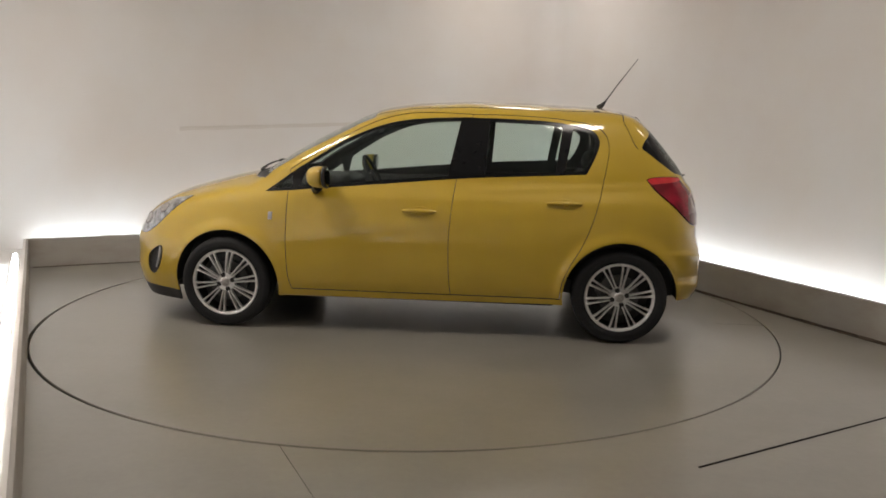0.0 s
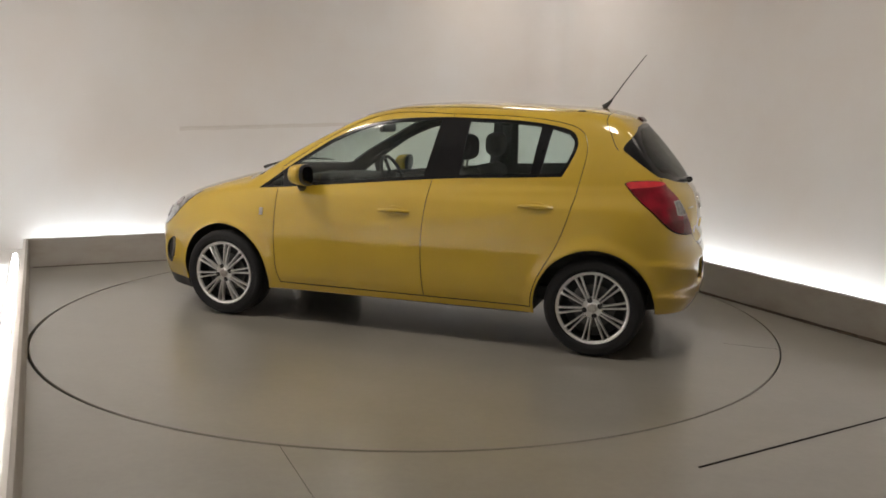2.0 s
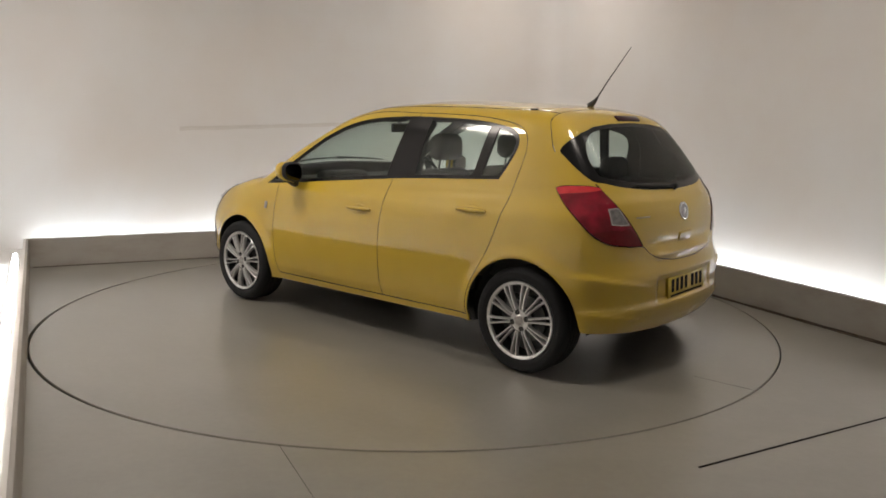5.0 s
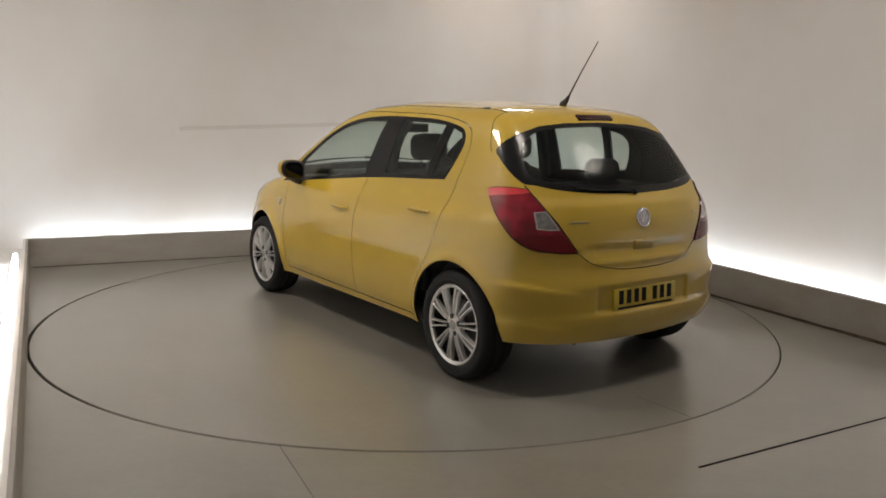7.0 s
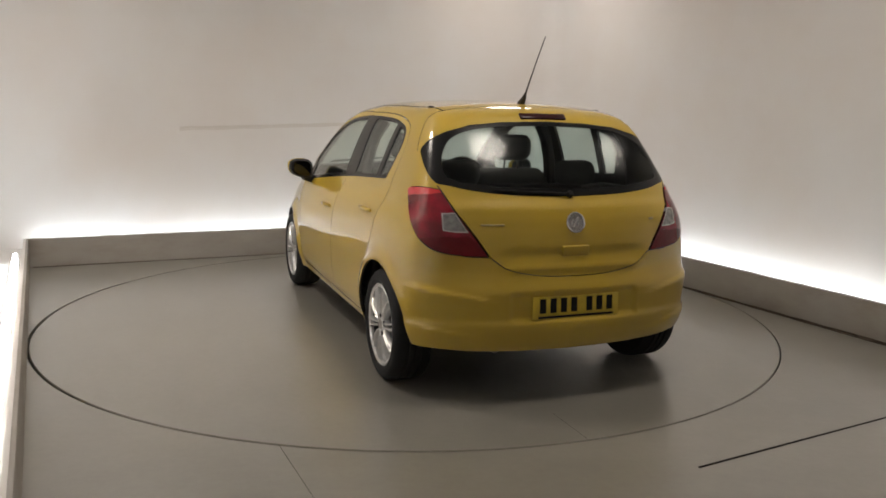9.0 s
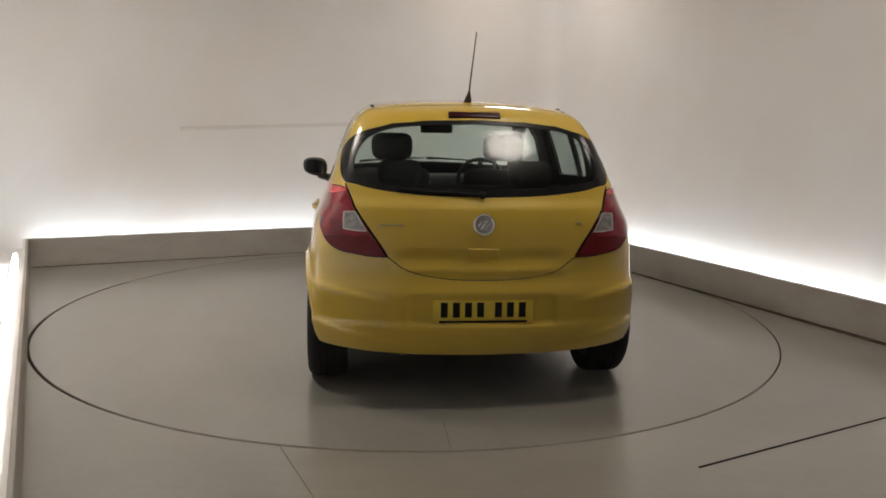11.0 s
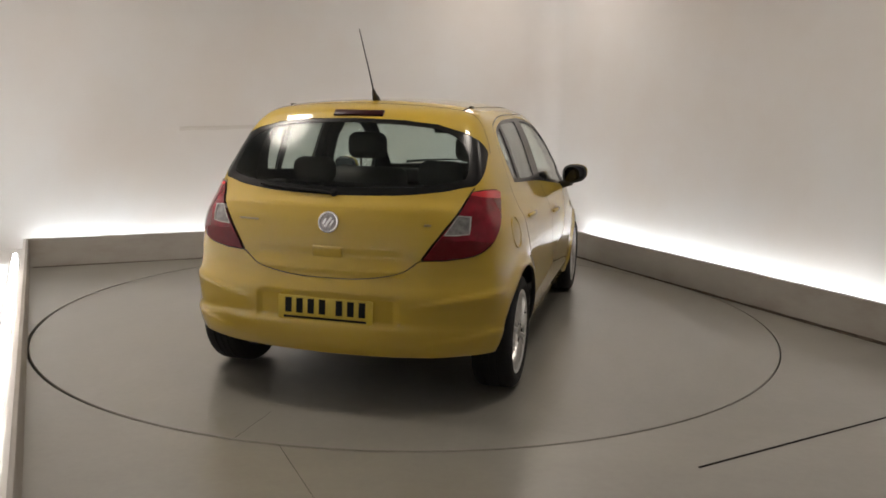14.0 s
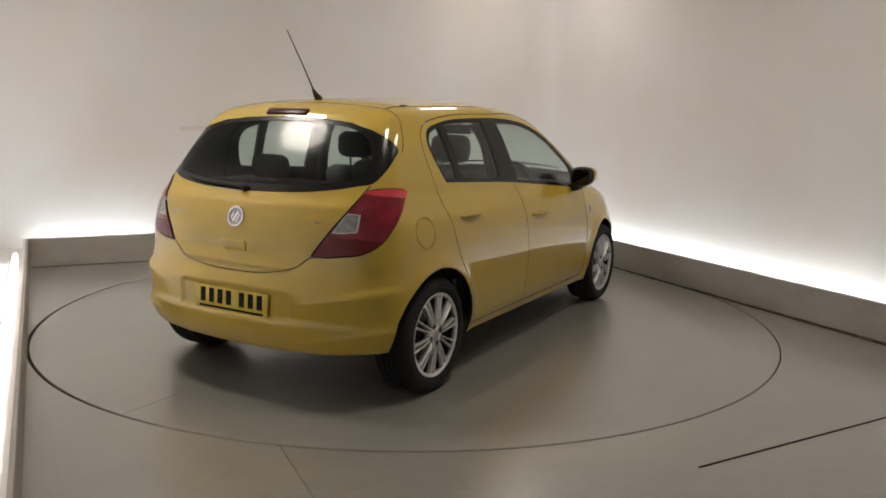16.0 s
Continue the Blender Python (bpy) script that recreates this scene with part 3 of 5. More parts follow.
def inside(poly, pts):
    x, y = pts[:, 0], pts[:, 1]
    px, py = np.array(poly)[:, 0], np.array(poly)[:, 1]
    c = np.zeros(len(pts), bool)
    j = len(px) - 1
    for i in range(len(px)):
        if py[i] != py[j]:
            c ^= ((py[i] > y) != (py[j] > y)) & (x < (px[j] - px[i]) * (y - py[i]) / (py[j] - py[i]) + px[i])
        j = i
    return c


def partition(domain, regions, step):
    """Cuts a flat domain into named regions; earlier ones win. -> points, {name: triangles}"""
    from_geo = cdt
    verts, edges = [], []

    def ring(poly):
        poly = dense(poly, 0.028)
        k = len(verts)
        verts.extend(Vector(q) for q in poly)
        n = len(poly)
        edges.extend((k + i, k + (i + 1) % n) for i in range(n))
    ring(domain)
    for _, poly in regions:
        ring(poly)
    lo, hi = np.array(domain).min(0), np.array(domain).max(0)
    gx, gy = np.meshgrid(np.arange(lo[0] + step / 2, hi[0], step), np.arange(lo[1] + step / 2, hi[1], step))
    g = np.stack([gx.ravel(), gy.ravel()], -1)
    g = g[inside(domain, g)]
    verts.extend(Vector(q) for q in g)
    out = from_geo(verts, edges, [], 0, 1e-5)
    pts = np.array([tuple(v) for v in out[0]])
    tris = []
    for f in out[2]:
        for k in range(1, len(f) - 1):
            tris.append((f[0], f[k], f[k + 1]))
    tris = np.array(tris)
    mid = pts[tris].mean(1)
    area = np.abs(np.cross(pts[tris[:, 1]] - pts[tris[:, 0]], pts[tris[:, 2]] - pts[tris[:, 0]]))
    owner = np.full(len(tris), -1)
    owner[~inside(domain, mid) | (area < 1e-10)] = -2
    lamp = dict(regions).get("tail_lamp")
    for i, (name, poly) in enumerate(regions):
        took = (owner == -1) & inside(poly, mid)
        if name in ("lamp_lower", "lamp_upper"):
            took &= inside(lamp, mid)
        owner[took] = i
    sets = {}
    for i, (name, _) in enumerate(regions):
        sets.setdefault(name, []).append(tris[owner == i])
    sets["rest"] = [tris[owner == -1]]
    return pts, {k: np.concatenate(v) for k, v in sets.items()}


from mathutils.geometry import delaunay_2d_cdt as cdt


def panel(name, pieces, mats, parent, label="", thick=0.014, lift=0.0, weld=True):
    """A skin panel with thickness from (points, normals, triangles) pieces; mats: outside and edge, inside."""
    vs, fs, ns = [], [], []
    k = 0
    for p, n, t in pieces:
        if len(t) == 0:
            continue
        used, inv = np.unique(t, return_inverse=True)
        vs.append(p[used] + n[used] * lift)
        ns.append(n[used])
        fs.append(inv.reshape(t.shape) + k)
        k += len(used)
    if not vs:
        return None
    v, n, f = np.concatenate(vs), np.concatenate(ns), np.concatenate(fs)
    key = {}
    remap = np.arange(len(v))
    for i, q in enumerate(np.round(v / 0.0004).astype(int)):
        remap[i] = key.setdefault(tuple(q), i)
    f = remap[f]
    f = f[(f[:, 0] != f[:, 1]) & (f[:, 1] != f[:, 2]) & (f[:, 0] != f[:, 2])]
    used, inv = np.unique(f, return_inverse=True)
    v, n, f = v[used], n[used], inv.reshape(f.shape)
    g = np.cross(v[f[:, 1]] - v[f[:, 0]], v[f[:, 2]] - v[f[:, 0]])
    flip = (g * n[f[:, 0]]).sum(1) < 0
    f[flip] = f[flip][:, ::-1]
    m = len(v)
    edges = {}
    for a, b, c in f:
        for e in ((a, b), (b, c), (c, a)):
            edges[e] = 1
    rim = [(a, b) for a, b in edges if (b, a) not in edges]
    # rim vertices are doubled, so that the edge turns sharply
    rv = sorted({a for e in rim for a in e})
    at = {a: 2 * m + i for i, a in enumerate(rv)}
    inner = v - n * thick
    allv = np.concatenate([v, inner, v[rv], inner[rv]])
    faces = [tuple(t) for t in f] + [(c + m, b + m, a + m) for a, b, c in f] + [(b_, a_, a_ + len(rv), b_ + len(rv)) for a_, b_ in ((at[a], at[b]) for a, b in rim)]
    me = bpy.data.meshes.new(name)
    me.from_pydata([tuple(q) for q in allv], [], [tuple(int(i) for i in q) for q in faces])
    for mt in mats:
        me.materials.append(mt)
    idx = np.zeros(len(faces), int)
    idx[len(f):] = len(mats) - 1
    me.polygons.foreach_set("material_index", idx)
    me.shade_smooth()
    rn = np.zeros((len(rv), 3))
    spot = {a: i for i, a in enumerate(rv)}
    for a, b in rim:
        q = np.cross(v[b] - v[a], n[a])
        rn[spot[a]] += q
        rn[spot[b]] += q
    rn /= np.maximum(np.linalg.norm(rn, axis=1), 1e-9)[:, None]
    me.update()
    me.normals_split_custom_set_from_vertices([tuple(q) for q in np.concatenate([n, -n, rn, rn])])
    ob = new(name, me)
    ob.parent = parent
    return tagged(ob, label=label) if label else ob


# ---------------------------------------------------------------- outlines on the skin
def arch(cx, r=0.352, cz=0.283):
    p = [(cx + r * math.cos(radians(a)), cz + r * math.sin(radians(a))) for a in range(-10, 191, 6)]
    return side([(p[0][0], 0.06)] + p + [(p[-1][0], 0.06)])


DOOR_TOP = flow([(-0.308, 1.396), (-0.027, 1.402), (0.14, 1.388), (0.30, 1.343), (0.45, 1.272), (0.62, 1.172), (0.84, 1.03)])
DOOR_TOP_R = flow([(-1.115, 0.919), (-1.14, 1.05), (-1.160, 1.17), (-1.155, 1.247), (-1.125, 1.302), (-1.064, 1.338), (-0.93, 1.366), (-0.744, 1.385), (-0.5, 1.394), (-0.308, 1.396)])
GAP_F = flow([(0.846, 1.03), (0.846, 0.875), (0.852, 0.6), (0.845, 0.38), (0.822, 0.266)])
GAP_B = flow([(-0.308, 1.396), (-0.223, 0.998), (-0.188, 0.66), (-0.190, 0.42), (-0.203, 0.266)])
GAP_R = flow([(-1.115, 0.919), (-1.075, 0.77), (-1.019, 0.623), (-0.935, 0.47), (-0.895, 0.36), (-0.886, 0.266)])
BELT = [(1.0, 0.884), (0.846, 0.895), (0.564, 0.921), (0.021, 0.972), (-0.21, 0.993), (-0.42, 1.008), (-0.84, 1.03), (-1.025, 1.04)]
WIN_TOP = flow([(-1.025, 1.04), (-1.062, 1.11), (-1.098, 1.20), (-1.100, 1.255), (-1.06, 1.308), (-0.95, 1.338), (-0.744, 1.363), (-0.40, 1.374), (-0.17, 1.373), (0.083, 1.356), (0.275, 1.315), (0.476, 1.232), (0.602, 1.158), (0.80, 1.03), (1.0, 0.884)], 5)
LAMP = flow(around([(-1.398, 0.742, 1.018), (-1.45, 0.737, 0.945), (-1.53, 0.732, 0.862), (-1.60, 0.71, 0.79), (-1.66, 0.655, 0.745)]) + tail([(0.56, 0.726)]), 4) + tail([(0.452, 0.720), (0.495, 0.785), (0.555, 0.87), (0.612, 0.96), (0.64, 1.030)]) + flow(around([(-1.585, 0.665, 1.036), (-1.50, 0.71, 1.036), (-1.43, 0.735, 1.03), (-1.398, 0.742, 1.018)]), 3)[1:-1]
LAMP_LOW = tail([(0.3, 0.6), (0.545, 0.822), (0.60, 0.812), (0.66, 0.816)]) + around([(-1.60, 0.74, 0.80), (-1.5, 0.80, 0.78), (-1.5, 0.8, 0.6)])
LAMP_UP = tail([(0.50, 1.08), (0.50, 1.022), (0.64, 1.014)]) + around([(-1.585, 0.69, 1.005), (-1.50, 0.735, 0.996), (-1.42, 0.74, 0.988), (-1.33, 0.74, 0.983), (-1.33, 0.74, 1.08)])
GLASS_R = tail([(0.0, 1.362), (0.25, 1.355), (0.42, 1.338)]) + around([(-1.405, 0.53, 1.305), (-1.372, 0.60, 1.26), (-1.358, 0.65, 1.212), (-1.40, 0.66, 1.175), (-1.48, 0.665, 1.115), (-1.57, 0.655, 1.06)]) + tail([(0.60, 1.049), (0.50, 1.028), (0.3, 1.008), (0.0, 0.999)])
GLASS_R = GLASS_R[:3] + flow(GLASS_R[3:], 3)
GLASS_IN = flow(tail([(0.0, 1.345), (0.25, 1.336), (0.42, 1.318), (0.535, 1.272), (0.595, 1.195), (0.608, 1.115), (0.58, 1.079), (0.42, 1.053), (0.2, 1.041), (0.0, 1.038)]), 4)
TAILGATE = tail([(0.0, 0.622), (0.15, 0.625), (0.28, 0.642), (0.37, 0.668), (0.42, 0.70), (0.450, 0.735)]) + tail([(0.493, 0.792), (0.553, 0.877), (0.610, 0.967), (0.642, 1.036)]) + around([(-1.585, 0.67, 1.048), (-1.50, 0.69, 1.10), (-1.40, 0.69, 1.165), (-1.345, 0.685, 1.205)]) + side([(-1.312, 1.24), (-1.285, 1.30), (-1.262, 1.345)])
SPOIL = flow(around([(-1.345, 0.685, 1.205)]) + side([(-1.312, 1.24), (-1.285, 1.30), (-1.262, 1.345), (-1.25, 1.37)]), 3)
BUMP_SEAM = flow(tail([(0.0, 0.620), (0.15, 0.623), (0.28, 0.640), (0.37, 0.666), (0.42, 0.700), (0.452, 0.719), (0.56, 0.724)]) + around([(-1.66, 0.66, 0.742), (-1.645, 0.75, 0.66), (-1.605, 0.80, 0.60), (-1.575, 0.82, 0.54), (-1.55, 0.83, 0.48)]), 3)
HEADLIGHT = flow(around([(1.97, 0.50, 0.585), (1.915, 0.58, 0.68), (1.82, 0.62, 0.765), (1.69, 0.64, 0.83), (1.54, 0.66, 0.855), (1.535, 0.67, 0.83), (1.64, 0.68, 0.73), (1.76, 0.67, 0.63), (1.87, 0.62, 0.57)]), 3, closed=True)
FOG = flow(around([(1.845, 0.635, 0.335), (1.825, 0.645, 0.43), (1.72, 0.70, 0.500), (1.695, 0.71, 0.47), (1.735, 0.695, 0.36), (1.80, 0.66, 0.30)]), 3, closed=True)
FOG_TRIM = flow(around([(1.722, 0.70, 0.490), (1.708, 0.705, 0.478), (1.722, 0.70, 0.42), (1.745, 0.69, 0.37), (1.765, 0.68, 0.345), (1.772, 0.676, 0.355), (1.750, 0.688, 0.40), (1.735, 0.695, 0.44)]), 3, closed=True)
EDGE_TOP = side([(-1.31, 1.345), (-1.25, 1.37), (-1.15, 1.385), (-1.06, 1.392), (-0.9, 1.402), (-0.744, 1.408), (-0.5, 1.415), (-0.3, 1.418), (-0.03, 1.415), (0.10, 1.405), (0.264, 1.374), (0.40, 1.325), (0.55, 1.250), (0.70, 1.165), (0.84, 1.08), (1.0, 0.965), (1.06, 0.925), (1.12, 0.90), (1.3, 0.872), (1.5, 0.836)])
DOMAIN = [(0.0, 0.14)] + [(s, 0.14) for s in np.arange(0.06, S5 - 0.01, 0.06)] + [(S5, 0.14), (S5, 0.72)] + nose([(0.12, 0.722), (0.3, 0.735), (0.45, 0.762), (0.56, 0.80)]) + EDGE_TOP[::-1] + tail([(0.5, 1.345), (0.4, 1.362), (0.25, 1.380), (0.12, 1.388), (0.0, 1.390)])


def dense(poly, step=0.03):
    """More points along the sides of an outline."""
    out = []
    n = len(poly)
    for i in range(n):
        a, b = np.array(poly[i], float), np.array(poly[(i + 1) % n], float)
        k = max(1, int(np.hypot(*(b - a)) / step))
        out.extend(tuple(a + (b - a) * j / k) for j in range(k))
    return out


def build_skin():
    """All panels round the car's sides, tail and nose, cut from one surface."""
    belt, top = BELT, WIN_TOP
    dlo = side(dense(belt, 0.05)[:-1] + top[:-1])
    low = lambda x: np.interp(-x, [-b[0] for b in belt], [b[1] for b in belt])
    ttop = [(x, z) for x, z in top]
    hi = lambda x: np.interp(x, *np.array(sorted((p[0], p[1]) for p in ttop if p[0] > -1.05)).T)
    def pane(xb0, xb1, xt0, xt1, m=0.016):
        """A pane between two slanting edges, given at the bottom and at the top (front first)."""
        lowline = [(x, low(x) + m + 0.006) for x in np.linspace(xb0, xb1, 14)]
        topline = [(x, hi(x) - m) for x in np.linspace(xt1, xt0, 22)]
        return side(lowline + topline)
    pane_f = pane(0.78, -0.165, 0.74, -0.235)
    pane_r = pane(-0.395, -0.835, -0.42, -0.875)
    quarter = side([(-0.895, low(-0.895) + 0.02), (-1.008, low(-1.0) + 0.022)] + [(-1.045, 1.115), (-1.078, 1.20), (-1.080, 1.25), (-1.045, 1.292), (-0.94, 1.322)])
    pane_tri = side([(0.82, 0.912), (0.83, 0.99), (0.96, 0.905)])
    gaps = []
    for line, w in ((side(GAP_F), 0.004), (side(GAP_B), 0.004), (side(GAP_R), 0.004), (side(DOOR_TOP), 0.004), (side(DOOR_TOP_R), 0.004), (side([(0.822, 0.266), (-0.886, 0.266)]), 0.006),
                    (BUMP_SEAM[:19], 0.004), (LAMP + LAMP[:1], 0.005), (HEADLIGHT + HEADLIGHT[:1], 0.004), (SPOIL, 0.006),
                    (tail([(0.449, 0.726), (0.493, 0.79), (0.553, 0.875), (0.610, 0.965), (0.640, 1.034)]) + around([(-1.59, 0.66, 1.048)]), 0.005)):
        gaps += ribbon(line, w)
    door_f = side(GAP_F + GAP_B[::-1] + DOOR_TOP)
    door_r = side(GAP_B + GAP_R[::-1] + DOOR_TOP_R)
    sill = side([(0.93, 0.10), (0.93, 0.28), (0.822, 0.266), (-0.886, 0.266), (-0.95, 0.28), (-0.95, 0.10)])
    low_trim = [(s, 0.14) for s in (0.0, 0.4, 0.8, 1.05)] + [(1.05, 0.305), (0.95, 0.293), (0.8, 0.282), (0.62, 0.273), (0.5, 0.262), (0.3, 0.253), (0.0, 0.250)]
    nose_low = [(S5, 0.14), (S3 + 0.2, 0.14), (S3 + 0.3, 0.205), (S3 + 0.6, 0.215), (S5, 0.215)]
    sill_low = side([(0.95, 0.10), (0.95, 0.218), (-0.95, 0.228), (-0.95, 0.10)])
    bumper = [(0.0, 0.10), (0.0, 0.62)] + BUMP_SEAM[1:] + side([(-1.5, 0.40), (-1.5, 0.1)])
    bumper_f = [(S5, 0.1), (S5, 0.72)] + nose([(0.3, 0.70), (0.47, 0.64)]) + HEADLIGHT[-8:-2] + around([(1.70, 0.70, 0.60), (1.60, 0.76, 0.56), (1.5, 0.79, 0.52), (1.5, 0.79, 0.1)])
    regions = [("hole", low_trim), ("hole", sill_low), ("hole", arch(AXLE)), ("hole", arch(-AXLE, cz=0.285))]
    regions += [("glass_front_door", pane_f), ("glass_rear_door", pane_r), ("glass_quarter", quarter), ("glass_triangle", pane_tri), ("rear_window", GLASS_IN), ("window_border", GLASS_R)]
    regions += [("surround", dlo)] + [("hole", g) for g in gaps] + [("reversing_lamp", tail([(0.648, 0.918), (0.600, 0.922), (0.552, 0.842), (0.60, 0.842), (0.650, 0.848)])), ("lamp_rim", tail([(0.655, 0.923), (0.596, 0.928), (0.543, 0.8365), (0.60, 0.8365), (0.656, 0.843)])), ("lamp_upper", LAMP_UP), ("lamp_lower", LAMP_LOW), ("tail_lamp", LAMP), ("headlight", HEADLIGHT), ("fog_trim", FOG_TRIM), ("fog", FOG)]
    regions += [("lower_lip_front", nose_low), ("rear_bumper", bumper), ("door_front", door_f), ("door_rear", door_r), ("sill", sill), ("tailgate", TAILGATE + tail([(0.5, 1.40), (0.0, 1.40)])), ("front_bumper", bumper_f)]
    regions += [("quarter_panel", [(0, 0), (S2 + 0.85, 0), (S2 + 0.85, 1.6), (0, 1.6)]), ("front_fender", [(S2 + 0.85, 0), (S5 + 0.1, 0), (S5 + 0.1, 1.6), (S2 + 0.85, 1.6)])]
    pts, sets = partition(dense(DOMAIN, 0.03), regions, 0.013)
    p = wrap(pts[:, 0], pts[:, 1])
    return p, normals(p), sets


def build_top(p3, n3):
    """Roof, windscreen and bonnet, laid out from above, edged by the upper rim of the sides."""
    rim = wrap(*np.array(dense(DOMAIN, 0.03)).T)
    keep = [q for q, (s, z) in zip(rim, dense(DOMAIN, 0.03)) if z > 0.5 and not (abs(s - S5) < 1e-6 and z < 0.719)]
    # runs from the nose's middle back to the tail's middle
    dom = [(q[0], max(q[1], 0.0)) for q in keep]
    dom[0], dom[-1] = (dom[0][0], 0.0), (dom[-1][0], 0.0)
    axis = [(x, 0.0) for x in np.arange(dom[-1][0] + 0.04, dom[0][0] - 0.03, 0.05)]
    dom = dom + axis
    glass = [(1.115, 0.0), (1.11, 0.2), (1.085, 0.42), (1.035, 0.60), (0.995, 0.655), (0.84, 0.635), (0.62, 0.605), (0.45, 0.575), (0.33, 0.545), (0.335, 0.40), (0.36, 0.2), (0.37, 0.0)]
    cowl = [(1.20, -0.1), (1.19, 0.25), (1.15, 0.48), (1.08, 0.64), (1.02, 0.70), (0.98, 0.66), (0.9, 0.4), (0.9, -0.1)]
    seam = [(-1.262, -0.02), (-1.262, 0.3), (-1.255, 0.5), (-1.25, 0.62)]
    ditch = [(-1.25, 0.505), (-0.9, 0.513), (-0.3, 0.515), (0.1, 0.507), (0.33, 0.49)]
    regions = [("hole", r) for r in ribbon(seam, 0.006)] + [("windscreen", glass), ("cowl", cowl)]
    regions += [("ditch", r) for r in ribbon(ditch, 0.010)]
    regions += [("bonnet", [(1.0, -0.1), (2.4, -0.1), (2.4, 1), (1.0, 1)]), ("spoiler", [(-2, -0.1), (-1.262, -0.1), (-1.262, 0.3), (-1.255, 0.5), (-1.25, 0.62), (-1.25, 1), (-2, 1)]), ("roof", [(-2, -0.1), (2, -0.1), (2, 1), (-2, 1)])]
    pts, sets = partition(dom, regions, 0.04)
    o = np.stack([pts[:, 0], pts[:, 1], np.full(len(pts), 0.45)], -1)
    p = shoot(o, np.tile((0.0, 0, 1), (len(o), 1)), 1.6)
    return p, normals(p), sets


def mirrored(piece):
    p, n, t = piece
    f = np.array((1, -1, 1))
    return p * f, n * f, t[:, ::-1]


car = new("car")
tagged(car, "bright yellow five-door hatchback car standing on the turntable", "car")
SP, SN, SS = build_skin()
TP, TN, TS = build_top(SP, SN)
BOTH = ("left", "right")


def skin(name):
    return (SP, SN, SS[name])


def top(name):
    return (TP, TN, TS[name])


def build_panels():
    made = {}
    for name, mats, label, thick in (
            ("door_front", (PAINT, CABIN), "", 0.02), ("door_rear", (PAINT, CABIN), "", 0.02), ("front_fender", (PAINT, CABIN), "", 0.014),
            ("sill", (PAINT, CABIN), "", 0.014)):
        for f in (lambda q: q, mirrored):
            made.setdefault(name, []).append(panel(name, [f(skin(name))], mats, car, label, thick))
    for f in (lambda q: q, mirrored):
        made.setdefault("quarter_panel", []).append(panel("quarter_panel", [f(skin("quarter_panel")), f(skin("rest"))], (PAINT, CABIN), car))
    both = lambda q: [q, mirrored(q)]
    made["tailgate"] = panel("tailgate", both(skin("tailgate")) + both(top("spoiler")), (PAINT, CABIN), car)
    made["rear_bumper"] = panel("rear_bumper", both(skin("rear_bumper")), (PAINT, CABIN), car)
    made["front_bumper"] = panel("front_bumper", both(skin("front_bumper")), (PAINT, CABIN), car)
    panel("lower_lip", both(skin("lower_lip_front")), (PLASTIC,), made["front_bumper"], "black plastic lower lip")
    made["roof"] = panel("roof", both(top("roof")) + both(top("rest")), (PAINT, CABIN), car)
    panel("roof_strip", [top("ditch")], (TRIM,), made["roof"], "black roof joint strip", 0.006, -0.003)
    panel("roof_strip", [mirrored(top("ditch"))], (TRIM,), made["roof"], "black roof joint strip", 0.006, -0.003)
    made["bonnet"] = panel("bonnet", both(top("bonnet")), (PAINT, CABIN), car)
    panel("scuttle", both(top("cowl")), (PLASTIC,), car, "black plastic scuttle panel", 0.01, -0.008)
    w = panel("windscreen", both(top("windscreen")), (GLASS,), car, "clear windscreen", 0.004, -0.003)
    r = panel("rear_window", both(skin("rear_window")), (REAR_GLASS,), made["tailgate"], "dark-edged tailgate glass", 0.004, -0.002)
    panel("window_border", both(skin("window_border")), (TRIM, CABIN), made["tailgate"], "black printed edge of the tailgate glass", 0.006, -0.002)
    panes = [w, r]
    for i, f in enumerate((lambda q: q, mirrored)):
        dl, dr, qp = made["door_front"][i], made["door_rear"][i], made["quarter_panel"][i]
        panes.append(panel("window", [f(skin("glass_front_door"))], (GLASS,), dl, "tinted side glass", 0.004, -0.006))
        panes.append(panel("window", [f(skin("glass_rear_door"))], (GLASS,), dr, "tinted side glass", 0.004, -0.006))
        panes.append(panel("quarter_window", [f(skin("glass_quarter"))], (GLASS,), dr, "tinted side glass", 0.004, -0.006))
        panes.append(panel("corner_window", [f(skin("glass_triangle"))], (GLASS,), dl, "tinted side glass", 0.004, -0.006))
        panel("window_surround", [f(skin("surround"))], (TRIM, CABIN), car, "gloss black window surround", 0.016, -0.002)
        made.setdefault("tail_lamp", []).append(panel("tail_lamp", [f(skin("tail_lamp"))], (RED, DARK_RED), car, "glossy red tail lamp", 0.02, 0.006))
        panel("lamp_lower", [f(skin("lamp_lower"))] if len(SS["lamp_lower"]) else [], (DEEP_RED, DARK_RED), made["tail_lamp"][-1], "deep red lower lens", 0.02, 0.005)
        panel("lamp_upper", [f(skin("lamp_upper"))], (BRIGHT_RED, DARK_RED), made["tail_lamp"][-1], "bright red upper lens", 0.02, 0.0068)
        panel("lamp_rim", [f(skin("lamp_rim"))], (CLEAR,), made["tail_lamp"][-1], "pale clear lens rim", 0.02, 0.0065)
        panel("reversing_lamp", [f(skin("reversing_lamp"))], (GREY_LENS,), made["tail_lamp"][-1], "grey reversing lamp lens", 0.02, 0.003)
        made.setdefault("headlight", [])
        made["headlight"].append(panel("headlight", [f(skin("headlight"))], (HEADLAMP, CABIN), car, "clear headlight", 0.02, 0.003))
        fog = panel("fog_recess", [f(skin("fog"))], (PLASTIC,), made["front_bumper"], "black fog lamp recess", 0.01, -0.015)
